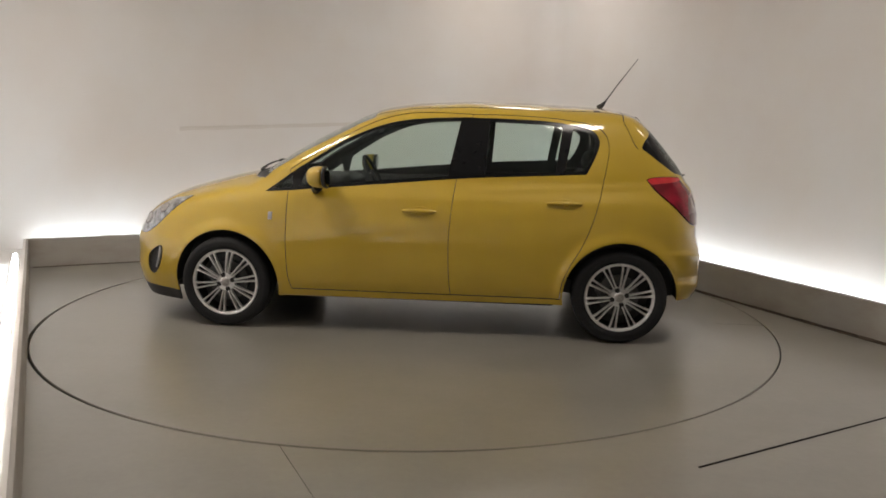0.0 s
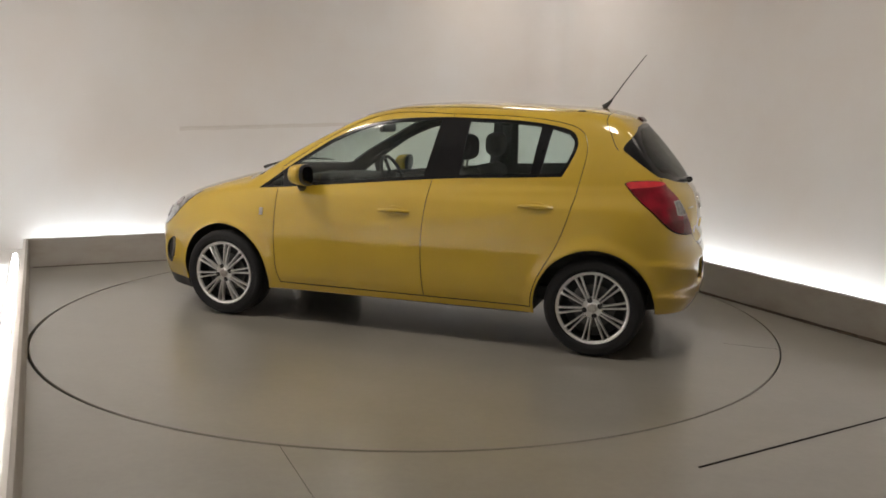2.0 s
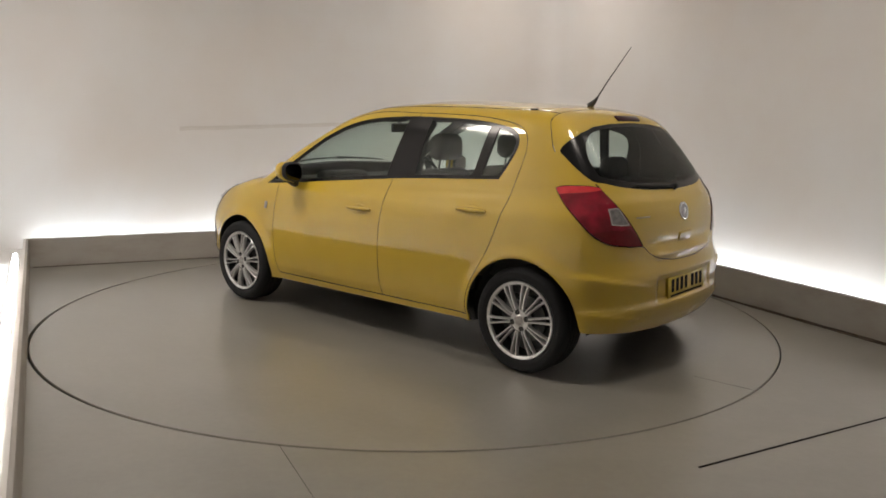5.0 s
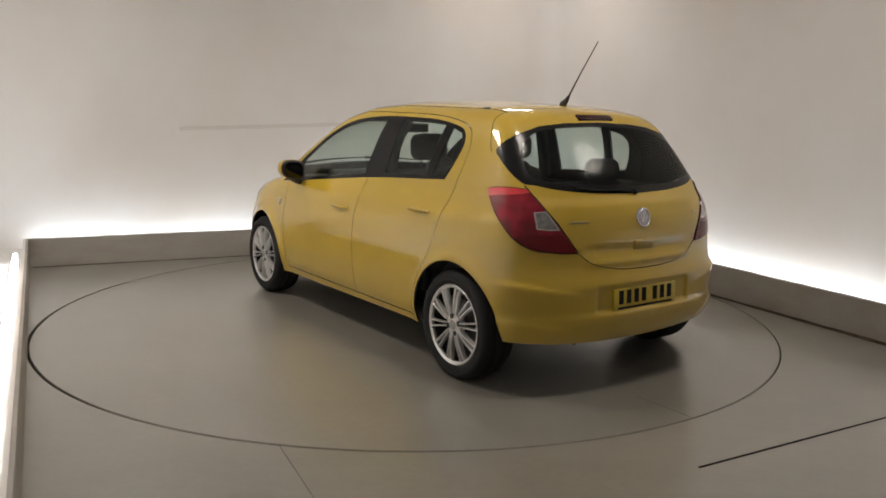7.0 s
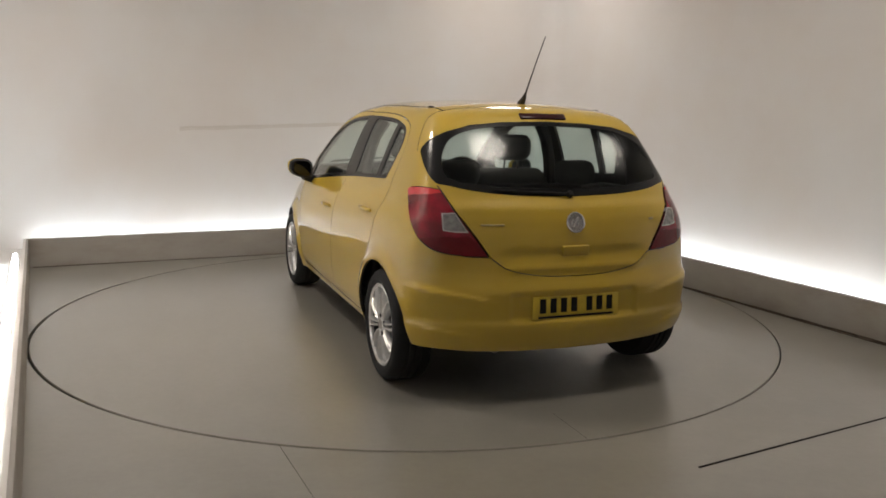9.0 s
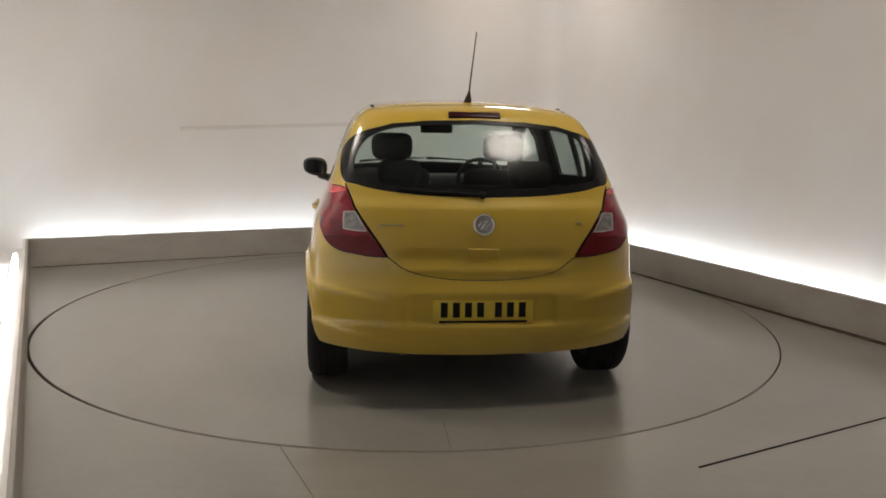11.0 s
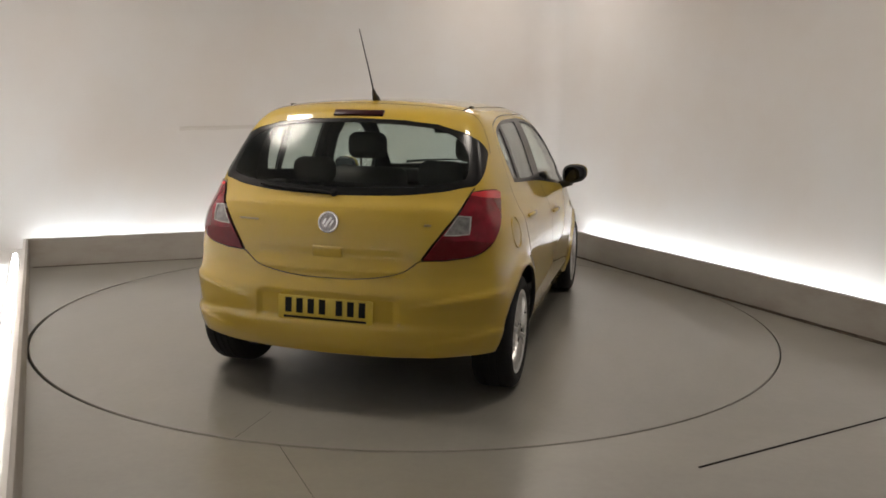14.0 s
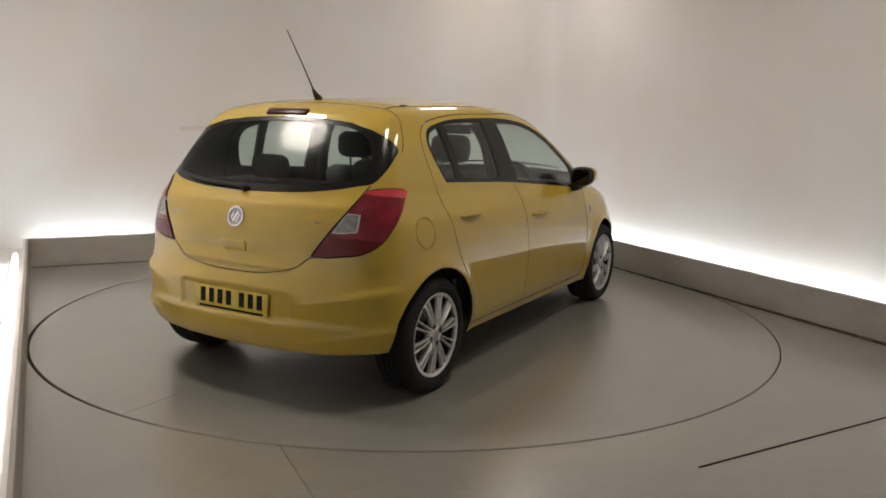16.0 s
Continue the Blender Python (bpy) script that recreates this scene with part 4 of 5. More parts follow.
        panel("fog_trim", [f(skin("fog_trim"))], (DULL_CHROME,), fog, "silver fog lamp trim", 0.02, 0.002)
    for q in panes:
        if q:
            q.visible_shadow = False
    return made


PANELS = build_panels()
HEADLIGHTS = PANELS["headlight"]


# ---------------------------------------------------------------- wheels
def build_wheel(x, left):
    turn = pose(x, HUB_Y if left else -HUB_Y, WHEEL_R, rx=-90 if left else 90)
    bm = bmesh.new()
    # rim lip, its outer face up
    lathe(bm, [(0.2155, -0.004), (0.2135, -0.002), (0.206, -0.004), (0.1985, -0.010), (0.1965, -0.020), (0.200, -0.030), (0.212, -0.030), (0.217, -0.016), (0.217, -0.007)], 64, close=True)
    wheel = part("wheel", bm, ALLOY, car, "silver alloy wheel with paired slim spokes")
    wheel.matrix_basis = turn
    # Coloured near black, far darker than the lip, so gaps between spokes read black.
    bm = bmesh.new()
    lathe(bm, [(0.197, -0.024), (0.192, -0.06), (0.186, -0.15), (0.195, -0.19), (0.204, -0.19), (0.196, -0.15), (0.205, -0.03)], 56, close=True)
    part("barrel", bm, DARK_ALLOY, wheel, "near-black inner barrel")
    bm = bmesh.new()
    R = WHEEL_R
    lathe(bm, [(0.2155, -0.010), (0.220, -0.002), (0.226, 0.001), (0.238, 0.003), (0.2385, 0.0045), (0.2405, 0.0045), (0.241, 0.0035), (0.252, 0.004), (0.262, 0.0025), (0.2625, 0.0035), (0.2645, 0.003), (0.272, -0.001), (0.283, -0.010), (R - 0.002, -0.026), (R, -0.045), (R, -0.062), (R - 0.007, -0.064), (R - 0.007, -0.070), (R, -0.072), (R, -0.096), (R - 0.007, -0.098), (R - 0.007, -0.104), (R, -0.106),
               (R, -0.13), (R - 0.007, -0.132), (R - 0.007, -0.138), (R, -0.14), (R, -0.16), (R - 0.004, -0.178), (0.28, -0.195), (0.25, -0.20), (0.215, -0.195), (0.205, -0.18), (0.206, -0.03)], 72, close=True)
    part("tyre", bm, RUBBER, wheel, "black rubber tyre")
    for k in range(10):
        a0 = 2 * math.pi * (k + 0.25) / 10
        for s in (-1, 1):
            bm = bmesh.new()
            # the two spokes of a pair part towards the rim and flare where they meet it
            prof = [(0.0585, 0.0058, -0.018, 0.004, 0.0078), (0.075, 0.0050, -0.016, 0.010, 0.0084), (0.12, 0.0046, -0.014, 0.011, 0.0112), (0.165, 0.0050, -0.014, 0.009, 0.0146), (0.188, 0.0062, -0.014, 0.006, 0.0168), (0.199, 0.0095, -0.014, 0.003, 0.0182), (0.2035, 0.0130, -0.014, 0.001, 0.0190)]
            rings = []
            for r, w, lo, hi, off in prof:
                mid = s * off
                rings.append([bm.verts.new(q) for q in ((r, mid - w, lo - 0.014), (r, mid + w, lo - 0.014), (r, mid + w, hi - 0.015), (r, mid + w * 0.45, hi - 0.010), (r, mid - w * 0.45, hi - 0.010), (r, mid - w, hi - 0.015))])
            for ra, rb in zip(rings, rings[1:]):
                for i in range(6):
                    bm.faces.new((ra[i], ra[(i + 1) % 6], rb[(i + 1) % 6], rb[i]))
            bm.faces.new(rings[0][::-1])
            bm.faces.new(rings[-1])
            bmesh.ops.rotate(bm, verts=bm.verts, matrix=Matrix.Rotation(a0, 3, "Z"))
            part("spoke", bm, ALLOY, wheel)
    bm = bmesh.new()
    lathe(bm, [(0.0005, -0.006), (0.030, -0.006), (0.034, -0.010), (0.056, -0.011), (0.062, -0.018), (0.064, -0.04), (0.0005, -0.04)], 40)
    part("hub", bm, ALLOY, wheel)
    bm = bmesh.new()
    lathe(bm, [(0.0005, -0.001), (0.020, -0.002), (0.026, -0.004), (0.029, -0.008)], 28)
    part("centre_cap", bm, DULL_CHROME, wheel, "dull silver centre cap")
    for k in range(4):
        bm = bmesh.new()
        a = radians(18 + 90 * k)
        lathe(bm, [(0.0005, -0.0092), (0.012, -0.0092), (0.0145, -0.0085), (0.0160, -0.0092), (0.0160, -0.014)], 16, Matrix.Translation((0.047 * math.cos(a), 0.047 * math.sin(a), 0)))
        part("bolt", bm, PLASTIC, wheel, "dark wheel bolt recess")
    bm = bmesh.new()
    lathe(bm, [(0.06, -0.075), (0.128, -0.075), (0.128, -0.095), (0.06, -0.095)], 40, close=True)
    part("brake_disc", bm, STEEL, wheel, "dull steel brake disc")
    bm = bmesh.new()
    rounded(bm, 0.112, 0.0, -0.075, 0.06, 0.13, 0.05, 0.012, 2, Matrix.Rotation(radians(-35), 4, "Z"))
    part("brake_caliper", bm, STEEL, wheel, "dull steel brake caliper")
    bm = bmesh.new()
    lathe(bm, [(0.0005, -0.10), (0.185, -0.10), (0.185, -0.12), (0.0005, -0.12)], 32)
    part("backplate", bm, PLASTIC, wheel)
    bm = bmesh.new()
    tube(bm, [(0, 0, -0.0), (0, 0, 0.018)], 0.004, 6)
    bmesh.ops.translate(bm, verts=bm.verts, vec=(0.183, 0.055, -0.02))
    part("valve", bm, PLASTIC, wheel)


for wx in (AXLE, -AXLE):
    for lft in (True, False):
        build_wheel(wx, lft)


# ---------------------------------------------------------------- under the body and cabin
def build_underside():
    bm = bmesh.new()
    rounded(bm, 0, 0, 0.245, 1.75, 1.46, 0.10, 0.03, 2)
    rounded(bm, 1.72, 0, 0.25, 0.34, 1.0, 0.13, 0.03, 2)
    rounded(bm, -1.52, 0, 0.31, 0.24, 0.9, 0.10, 0.03, 2)
    box(bm, 0, 0, 0.30, 3.1, 1.05, 0.10)
    part("underbody", bm, PLASTIC, car, "black underbody")
    for cx in (AXLE, -AXLE):
        for s in (-1, 1):
            bm = bmesh.new()
            seg, r = 20, 0.372
            a = [(cx + r * math.cos(radians(-3 + 186 * k / seg)), 0.285 + r * math.sin(radians(-3 + 186 * k / seg))) for k in range(seg + 1)]
            rows = [[bm.verts.new((x, s * y, z)) for x, z in a] for y in (0.752, 0.56)]
            hub = bm.verts.new((cx, s * 0.56, 0.2))
            for i in range(seg):
                bm.faces.new((rows[0][i], rows[0][i + 1], rows[1][i + 1], rows[1][i]))
                bm.faces.new((rows[1][i], rows[1][i + 1], hub))
            part("wheel_arch_liner", bm, PLASTIC, car, "black wheel arch liner")
    bm = bmesh.new()
    tube(bm, [(-1.2555, -0.62, 0.26), (-1.2555, 0.62, 0.26)], 0.035, 10)
    part("rear_axle", bm, PLASTIC, car)
    bm = bmesh.new()
    tube(bm, [(-1.40, 0.36, 0.275), (-1.60, 0.37, 0.262), (-1.70, 0.37, 0.240)], 0.02, 10)
    part("exhaust_pipe", bm, STEEL, car, "dull steel exhaust pipe")


def build_seat(x, y, front):
    root = new("seat")
    root.parent = car
    root.matrix_basis = pose(x, y, 0)
    tagged(root, "charcoal fabric car seat")
    w = 0.50 if front else 1.16
    bm = bmesh.new()
    rounded(bm, 0.05, 0, 0.50 if front else 0.52, 0.50, w, 0.18, 0.05)
    part("cushion", bm, FABRIC, root)
    bm = bmesh.new()
    rounded(bm, 0, 0, 0.30 if front else 0.30, 0.14, w, 0.62 if front else 0.54, 0.06, 5, pose(-0.22, 0, 0.46, ry=-18))
    part("backrest", bm, FABRIC, root)
    for hy in ((0,) if front else (-0.36, 0.36)):
        hh = 0.0 if front else -0.11
        bm = bmesh.new()
        rounded(bm, -0.42, hy, 1.185 + hh, 0.12, 0.26 if front else 0.24, 0.17 if front else 0.14, 0.059 if front else 0.055, 6)
        part("headrest", bm, FABRIC, root)
        for s in (-1, 1):
            bm = bmesh.new()
            tube(bm, [(-0.395, hy + s * 0.05, 0.98 + hh), (-0.415, hy + s * 0.05, 1.12 + hh)], 0.007, 8)
            part("headrest_post", bm, STEEL, root)


def build_cabin():
    bm = bmesh.new()
    box(bm, -0.2, 0, 0.33, 2.7, 1.30, 0.06)
    rounded(bm, 0.35, 0, 0.43, 1.0, 0.20, 0.16, 0.03)
    part("cabin_floor", bm, CABIN, car, "dark carpeted cabin floor")
    bm = bmesh.new()
    rounded(bm, 0.82, 0, 0.80, 0.42, 1.36, 0.26, 0.08)
    rounded(bm, 0.66, 0.36, 0.93, 0.20, 0.36, 0.10, 0.04)
    rounded(bm, 1.08, 0, 0.72, 0.30, 1.2, 0.36, 0.05)
    part("dashboard", bm, CABIN, car, "dark grey dashboard")
    wheel = pose(0.50, -0.36, 0.90, ry=-66)
    bm = bmesh.new()
    lathe(bm, [(0.18 + 0.014 * math.cos(a), 0.014 * math.sin(a)) for a in np.linspace(0, 2 * math.pi, 8, endpoint=False)], 32, close=True)
    box(bm, 0, 0, -0.01, 0.34, 0.035, 0.012)
    rounded(bm, 0, 0, -0.015, 0.11, 0.13, 0.05, 0.02)
    bmesh.ops.transform(bm, matrix=wheel, verts=bm.verts)
    part("steering_wheel", bm, CABIN, car, "black steering wheel")
    bm = bmesh.new()
    tube(bm, [(0.46, 0, 1.352), (0.42, 0, 1.315)], 0.012, 8)
    rounded(bm, 0.40, 0, 1.292, 0.035, 0.235, 0.065, 0.012)
    part("rear_view_mirror", bm, PLASTIC, car, "black rear-view mirror")
    for s in (-1, 1):
        bm = bmesh.new()
        rounded(bm, 0.26, s * 0.36, 1.345, 0.14, 0.34, 0.018, 0.008)
        part("sun_visor", bm, CABIN, car)
        bm = bmesh.new()
        rounded(bm, 0.30, s * 0.742, 0.66, 0.95, 0.05, 0.50, 0.02)
        part("door_card", bm, CABIN, car, "dark door lining")
        bm = bmesh.new()
        rounded(bm, -0.56, s * 0.742, 0.67, 0.62, 0.05, 0.56, 0.02)
        part("door_card", bm, CABIN, car, "dark door lining")
        bm = bmesh.new()
        rounded(bm, -1.25, s * 0.66, 0.74, 0.62, 0.08, 0.52, 0.02)
        part("boot_lining", bm, CABIN, car)
        # inner pillar covers
        bm = bmesh.new()
        tube(bm, [(-0.30, s * 0.665, 0.98), (-0.315, s * 0.64, 1.12), (-0.335, s * 0.595, 1.26), (-0.35, s * 0.54, 1.345)], [0.045, 0.04, 0.04, 0.04], 8)
        part("pillar_cover", bm, CABIN, car)
        bm = bmesh.new()
        tube(bm, [(-0.355, s * 0.61, 1.20), (-0.33, s * 0.64, 1.0), (-0.31, s * 0.66, 0.85)], 0.02, 6)
        part("seat_belt", bm, CABIN, car)
    bm = bmesh.new()
    box(bm, -1.36, 0, 0.92, 0.42, 1.16, 0.02)
    part("parcel_shelf", bm, CABIN, car, "black parcel shelf")
    bm = bmesh.new()
    box(bm, -1.45, 0, 0.42, 0.55, 1.1, 0.04)
    part("boot_floor", bm, CABIN, car)
    build_seat(0.10, 0.36, True)
    build_seat(0.10, -0.36, True)
    build_seat(-0.72, 0, False)


build_underside()
build_cabin()


# ---------------------------------------------------------------- fittings
def flip_y(bm):
    bmesh.ops.scale(bm, verts=bm.verts, vec=(1, -1, 1))


def build_mirror(left):
    bm = bmesh.new()
    bmesh.ops.create_uvsphere(bm, u_segments=24, v_segments=16, radius=1.0)
    for v in bm.verts:
        x, y, z = v.co
        k = 1.0 if x > 0 else 0.35
        e = 0.75
        x, y, z = (math.copysign(abs(q) ** e, q) for q in (x, y, z))
        v.co = (0.615 + 0.080 * x * k, 0.885 + 0.088 * y, 0.992 + 0.068 * z * (1 - 0.12 * y) + 0.010 * y)
    if not left:
        flip_y(bm)
    shell = part("door_mirror", bm, PAINT, PANELS["door_front"][0 if left else 1], "yellow door mirror")
    bm = bmesh.new()
    bmesh.ops.create_uvsphere(bm, u_segments=20, v_segments=12, radius=1.0)
    for v in bm.verts:
        x, y, z = (math.copysign(abs(q) ** 0.7, q) for q in v.co)
        v.co = (0.583 + 0.013 * x, 0.885 + 0.0870 * y, 0.992 + 0.0670 * z * (1 - 0.12 * y) + 0.010 * y)
    if not left:
        flip_y(bm)
    part("mirror_rim", bm, PLASTIC, shell, "black mirror rim")
    bm = bmesh.new()
    bmesh.ops.create_uvsphere(bm, u_segments=20, v_segments=10, radius=1.0)
    for v in bm.verts:
        x, y, z = (math.copysign(abs(q) ** 0.7, q) for q in v.co)
        v.co = (0.5695 + 0.003 * x, 0.885 + 0.070 * y, 0.992 + 0.054 * z * (1 - 0.12 * y) + 0.010 * y)
    if not left:
        flip_y(bm)
    part("mirror_glass", bm, MIRROR, shell, "mirror glass")
    bm = bmesh.new()
    tube(bm, [(0.68, 0.745, 0.900), (0.66, 0.80, 0.908), (0.635, 0.855, 0.930)], [0.030, 0.028, 0.030], 10)
    if not left:
        flip_y(bm)
    part("mirror_foot", bm, PLASTIC, shell, "black mirror foot")


def on_side(x, z, left=True):
    q = shoot([(x, 0.02, z)], [(0.0, 1, 0)])
    n = normals(q)[0]
    return Vector(q[0]) if left else Vector(q[0] * (1, -1, 1)), Vector(n) if left else Vector(n * (1, -1, 1))


def on_tail(y, z):
    q = shoot([(-0.9, y, z)], [(-1.0, 0, 0)])
    return Vector(q[0]), Vector(normals(q)[0])


def seat_on(p, n, up=(0, 0, 1)):
    """A pose at p whose z leaves the surface and whose y points up."""
    zaxis = n.normalized()
    xaxis = Vector(up).cross(zaxis).normalized()
    yaxis = zaxis.cross(xaxis)
    return Matrix.Translation(p) @ Matrix((xaxis, yaxis, zaxis)).transposed().to_4x4()


def build_handle(x, z, left, door):
    p, n = on_side(x, z, left)
    m = seat_on(p, n)
    bm = bmesh.new()
    k = 7
    tube(bm, [(-0.105 + 0.21 * i / (k - 1), 0, 0.003 + 0.013 * math.sin(math.pi * i / (k - 1)) ** 0.6) for i in range(k)], [0.008, 0.011, 0.0125, 0.013, 0.0125, 0.011, 0.008], 10)
    bmesh.ops.transform(bm, matrix=m, verts=bm.verts)
    h = part("door_handle", bm, PAINT, door, "body-coloured door handle")
    bm = bmesh.new()
    lathe(bm, [(0.0005, 0.0012), (0.030, 0.0015), (0.040, 0.003), (0.045, 0.001)], 24, Matrix.Diagonal((1.6, 0.75, 1, 1)))
    bmesh.ops.transform(bm, matrix=m, verts=bm.verts)
    part("handle_cup", bm, PAINT, h)


def build_fittings():
    for i, left in enumerate((True, False)):
        build_mirror(left)
        build_handle(0.0, 0.792, left, PANELS["door_front"][i])
        build_handle(-0.893, 0.862, left, PANELS["door_rear"][i])
        # side repeater on the fender
        p, n = on_side(0.955, 0.735, left)
        bm = bmesh.new()
        rounded(bm, 0, 0, 0.002, 0.028, 0.050, 0.006, 0.0025, 2)
        bmesh.ops.transform(bm, matrix=seat_on(p, n), verts=bm.verts)
        part("side_repeater", bm, DULL_CHROME, PANELS["front_fender"][i], "small dull side repeater")
        # reflector bowls behind the headlight's lens
        for hx, hy, hz, hr in ((1.875, 0.59, 0.665, 0.046), (1.745, 0.655, 0.745, 0.040)):
            q = wrap([s_of(hx, hy)], [hz])
            pn = normals(q)[0]
            k = 1 if left else -1
            m = seat_on(Vector((q[0][0], k * q[0][1], q[0][2])), Vector((pn[0], k * pn[1], pn[2])))
            bm = bmesh.new()
            lathe(bm, [(hr, 0.0025), (hr * 0.96, 0.0050), (hr * 0.80, 0.0052), (hr * 0.78, 0.0040)], 24, m)
            bowl = part("lamp_bezel", bm, CLEAR, HEADLIGHTS[i], "pale lamp bezel")
            bm = bmesh.new()
            lathe(bm, [(0.0005, 0.0062), (hr * 0.3, 0.0060), (hr * 0.34, 0.0035), (hr * 0.80, 0.0042)], 24, m)
            part("reflector", bm, DULL_CHROME, bowl, "dull chrome reflector bowl")
    # high brake lamp under the roof's edge
    p, n = on_tail(0.0, 1.386)
    bm = bmesh.new()
    rounded(bm, 0, 0, -0.002, 0.265, 0.040, 0.02, 0.005, 2)
    bmesh.ops.transform(bm, matrix=seat_on(p, n), verts=bm.verts)
    part("brake_lamp", bm, DARK_RED, PANELS["tailgate"], "dark red high-level brake lamp")
    # end caps of the roof joint strips
    for s in (-1, 1):
        bm = bmesh.new()
        q = shoot([(-1.09, 0.508, 0.45)], [(0.0, 0, 1)], 1.6)[0]
        rounded(bm, -1.09, s * 0.508, float(q[2]) + 0.001, 0.045, 0.020, 0.014, 0.005, 2)
        part("roof_strip_cap", bm, PLASTIC, PANELS["roof"], "black roof strip cap")
    # aerial
    base = Vector((-1.175, 0, float(TOP(-1.175)) - 0.004))
    bm = bmesh.new()
    tube(bm, [base + Vector((0.03, 0, -0.004)), base + Vector((0.0, 0, 0.022)), base + Vector((-0.022, 0, 0.05))], [0.022, 0.014, 0.006], 10)
    a = part("aerial", bm, PLASTIC, PANELS["roof"], "black rod aerial")
    bm = bmesh.new()
    tube(bm, [base + Vector((-0.018, 0, 0.045)), base + Vector((-0.10, 0, 0.165)), base + Vector((-0.225, 0, 0.335))], [0.0045, 0.0035, 0.0025], 8)
    part("rod", bm, PLASTIC, a)
    # round badge, plain
    p, n = on_tail(0.0, 0.878)
    m = seat_on(p, n)
    bm = bmesh.new()
    lathe(bm, [(0.0405, 0.002), (0.042, 0.007), (0.047, 0.009), (0.051, 0.007), (0.053, 0.002), (0.053, -0.003), (0.0405, -0.003)], 40, m, close=True)
    badge = part("badge", bm, CHROME, PANELS["tailgate"], "round chrome badge")
    bm = bmesh.new()
    lathe(bm, [(0.0005, 0.0045), (0.030, 0.004), (0.041, 0.002)], 32, m)
    part("badge_disc", bm, DULL_CHROME, badge, "dull silver badge field")
    for bx, by, bw, bh, tilt in ((-0.019, 0.004, 0.010, 0.030, -30), (0.0, 0.0, 0.013, 0.056, -34), (0.018, -0.003, 0.010, 0.034, -30)):
        bm = bmesh.new()
        rounded(bm, 0.0, 0.0, 0.0045, bw, bh, 0.005, 0.002, 2, Matrix.Translation((bx, by, 0)) @ Matrix.Rotation(radians(tilt), 4, "Z"))
        bmesh.ops.transform(bm, matrix=m, verts=bm.verts)
        part("emblem", bm, CHROME, badge)
    # lettering shown as plain bars
    for y, z, w, h in ((0.43, 0.872, 0.115, 0.009), (-0.47, 0.882, 0.032, 0.010)):
        p, n = on_tail(y, z)
        bm = bmesh.new()
        rounded(bm, 0, 0, 0.001, w, h, 0.003, 0.001, 1)
        bmesh.ops.transform(bm, matrix=seat_on(p, n), verts=bm.verts)
        part("lettering_bar", bm, DULL, PANELS["tailgate"], "thin dull lettering bar")
    # tailgate grip: a raised block, with a dark bar under it that paints the undercut's shade
    p, n = on_tail(0.0, 0.742)
    m = seat_on(p, n)
    bm = bmesh.new()
    rounded(bm, 0, 0, 0.0, 0.150, 0.052, 0.014, 0.006, 3)
    bmesh.ops.transform(bm, matrix=m, verts=bm.verts)
    grip = part("tailgate_grip", bm, PAINT, PANELS["tailgate"])
    bm = bmesh.new()
    rounded(bm, 0, -0.0285, 0.0, 0.138, 0.006, 0.008, 0.002, 2)
    bmesh.ops.transform(bm, matrix=m, verts=bm.verts)
    part("grip_shade_bar", bm, PLASTIC, grip, "dark bar painting the shade under the grip")
    # number plate, its characters as plain bars
    p, n = on_tail(0.0, 0.470)
    n = Vector((-1, 0, 0.05)).normalized()
    m = seat_on(p + Vector((-0.001, 0, 0)), n)
    bm = bmesh.new()
    rounded(bm, 0, 0, 0.0, 0.48, 0.112, 0.005, 0.0015, 2)
    bmesh.ops.transform(bm, matrix=m, verts=bm.verts)
    plate = part("number_plate", bm, PLATE, PANELS["rear_bumper"], "yellow number plate with black bars")
    for k in range(7):
        x0 = -0.207 + 0.0575 * k + (0.028 if k > 3 else 0.0)
        bm = bmesh.new()
        box(bm, x0 + 0.021, 0.010, 0.0035, 0.033, 0.071, 0.002)
        bmesh.ops.transform(bm, matrix=m, verts=bm.verts)
        part("bar", bm, INK, plate, smooth=False)
    bm = bmesh.new()
    box(bm, 0.0, -0.046, 0.0035, 0.42, 0.011, 0.002)
    bmesh.ops.transform(bm, matrix=m, verts=bm.verts)
    part("bar", bm, INK, plate, smooth=False)
    # rear wiper
    bm = bmesh.new()
    pts = []
    for y, z in ((0.02, 1.006), (0.10, 1.014), (0.24, 1.018), (0.40, 1.030)):
        q, nn = on_tail(y, z)
        pts.append(q + nn * 0.009)
    tube(bm, pts, [0.007, 0.006, 0.005, 0.004], 8)
    wiper = part("rear_wiper", bm, INK, PANELS["tailgate"], "black rear wiper")
    bm = bmesh.new()
    q, nn = on_tail(0.0, 1.008)
    lathe(bm, [(0.0005, 0.024), (0.012, 0.023), (0.017, 0.014), (0.019, -0.002)], 20, seat_on(q, nn))
    part("wiper_pivot", bm, INK, wiper)
    # front wipers
    for y0, y1 in ((0.55, 0.02), (0.0, -0.5)):
        bm = bmesh.new()
        pts = []
        for k in range(6):
            y = y0 + (y1 - y0) * k / 5
            x = 1.13 - 0.14 * y * y
            z = float(TOP(x) - CROWN(x) * y * y) + 0.020
            pts.append((x, y, z))
        tube(bm, pts, [0.012, 0.009, 0.007, 0.007, 0.006, 0.005], 8)
        part("front_wiper", bm, PLASTIC, car, "black windscreen wiper")
    # fuel flap on the right flank
    bm = bmesh.new()
    p, n = on_side(-1.345, 0.82, False)
    lathe(bm, [(0.0755, -0.004), (0.0760, 0.0005), (0.0772, 0.0008), (0.0784, 0.0005), (0.0789, -0.004)], 40, seat_on(p, n), close=True)
    part("fuel_flap", bm, PAINT, PANELS["quarter_panel"][1], "round fuel flap")


build_fittings()


# ---------------------------------------------------------------- motion
OFFSET = Vector((-0.1215, -0.1831, 0.0))


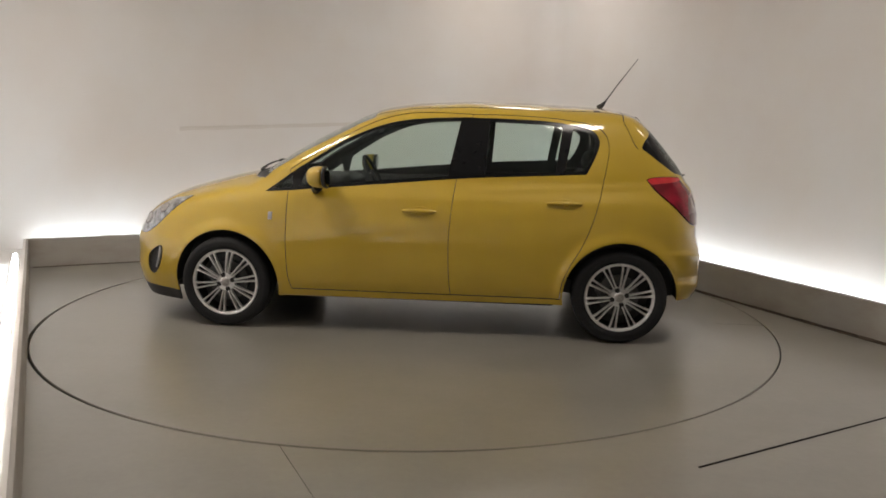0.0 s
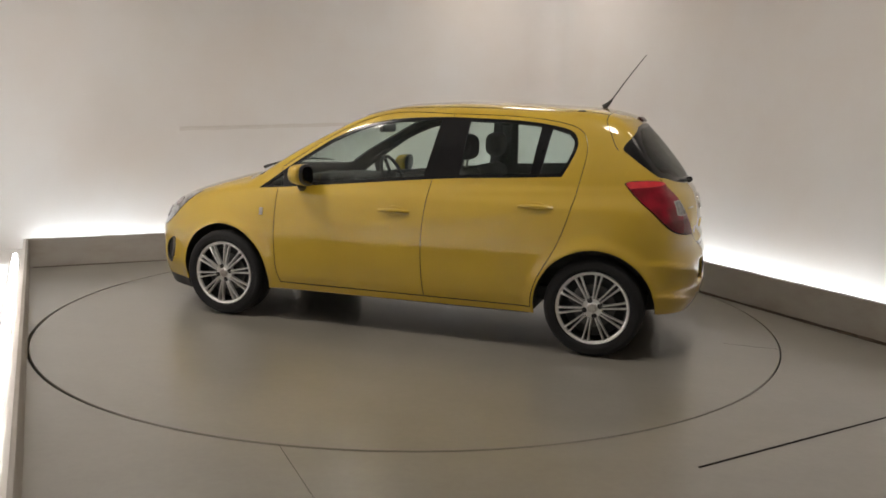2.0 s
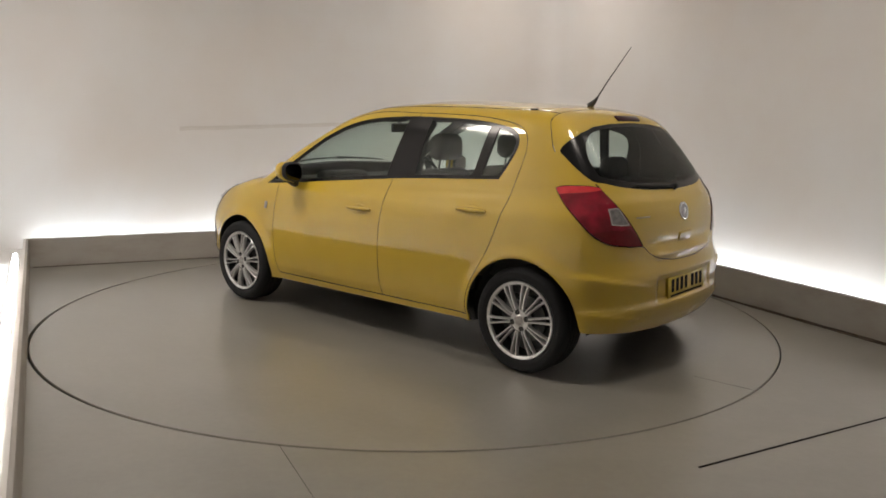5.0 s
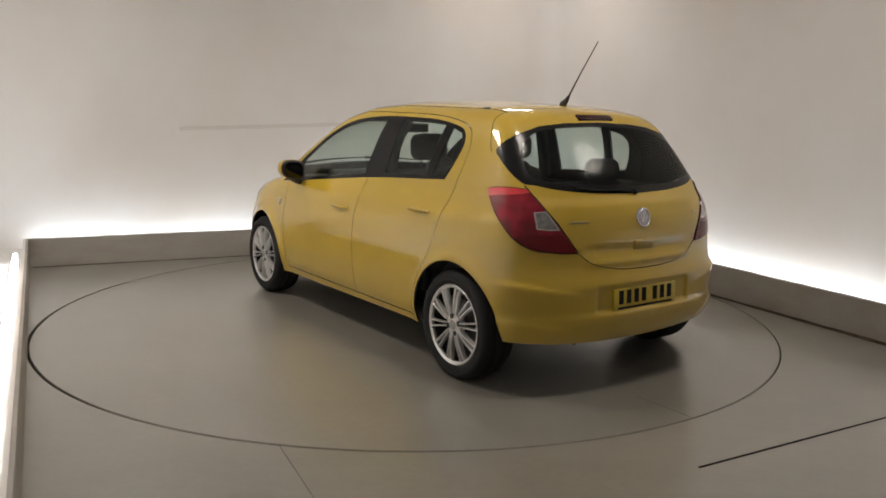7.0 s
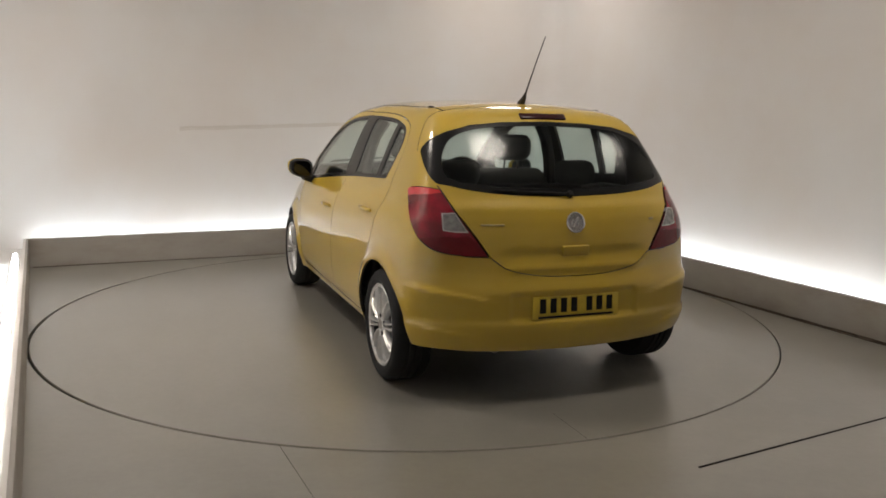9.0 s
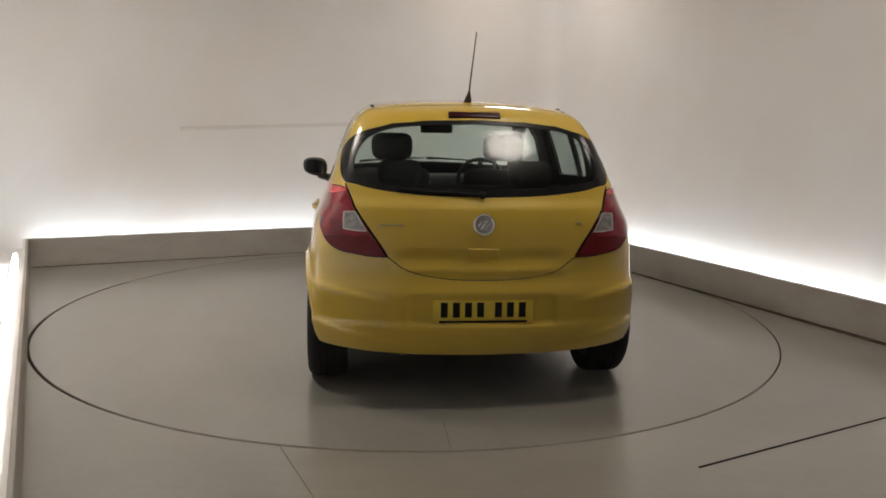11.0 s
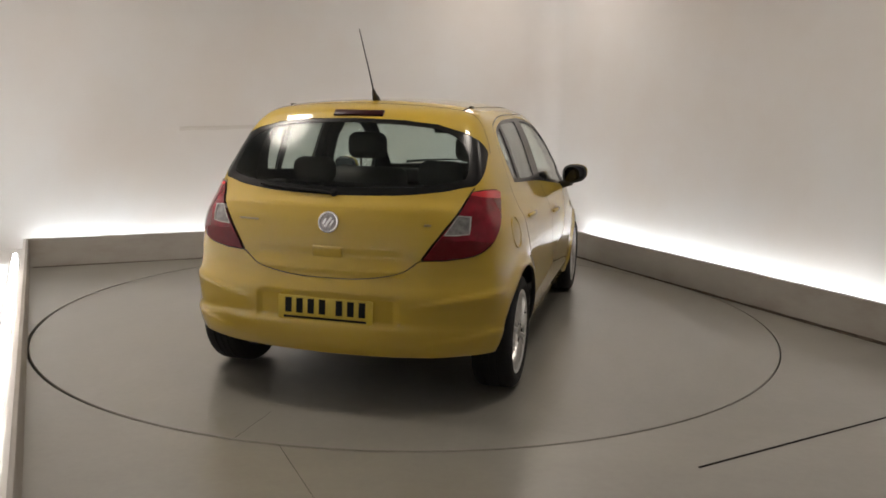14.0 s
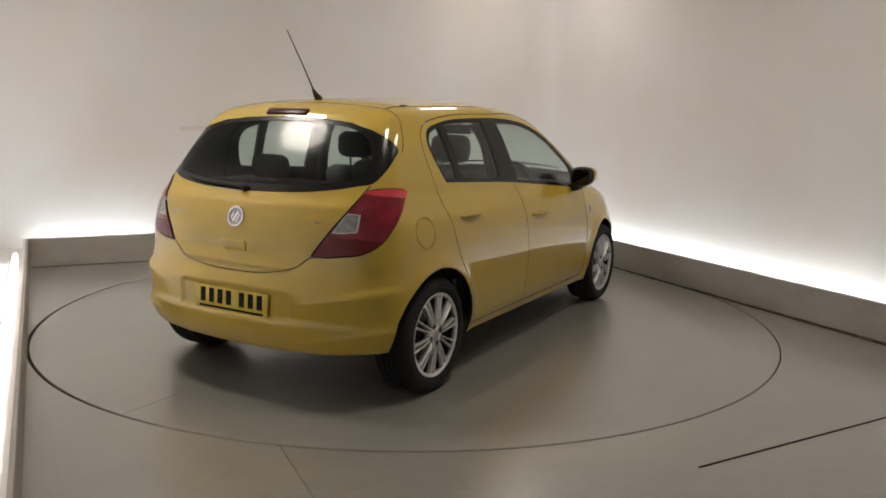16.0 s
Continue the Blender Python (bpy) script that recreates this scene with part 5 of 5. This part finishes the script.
def heading(t):
    return 172.604 - 6.9306 * t - 0.01511 * t * t


def motions():
    rows_car, rows_table = [], []
    for k in range(17):
        m = pose(0, 0, 0, rz=heading(float(k)))
        rows_car.append((float(k), m @ Matrix.Translation(OFFSET)))
        rows_table.append((float(k), m))
    walk(turntable, rows_table)
    walk(car, rows_car)


motions()
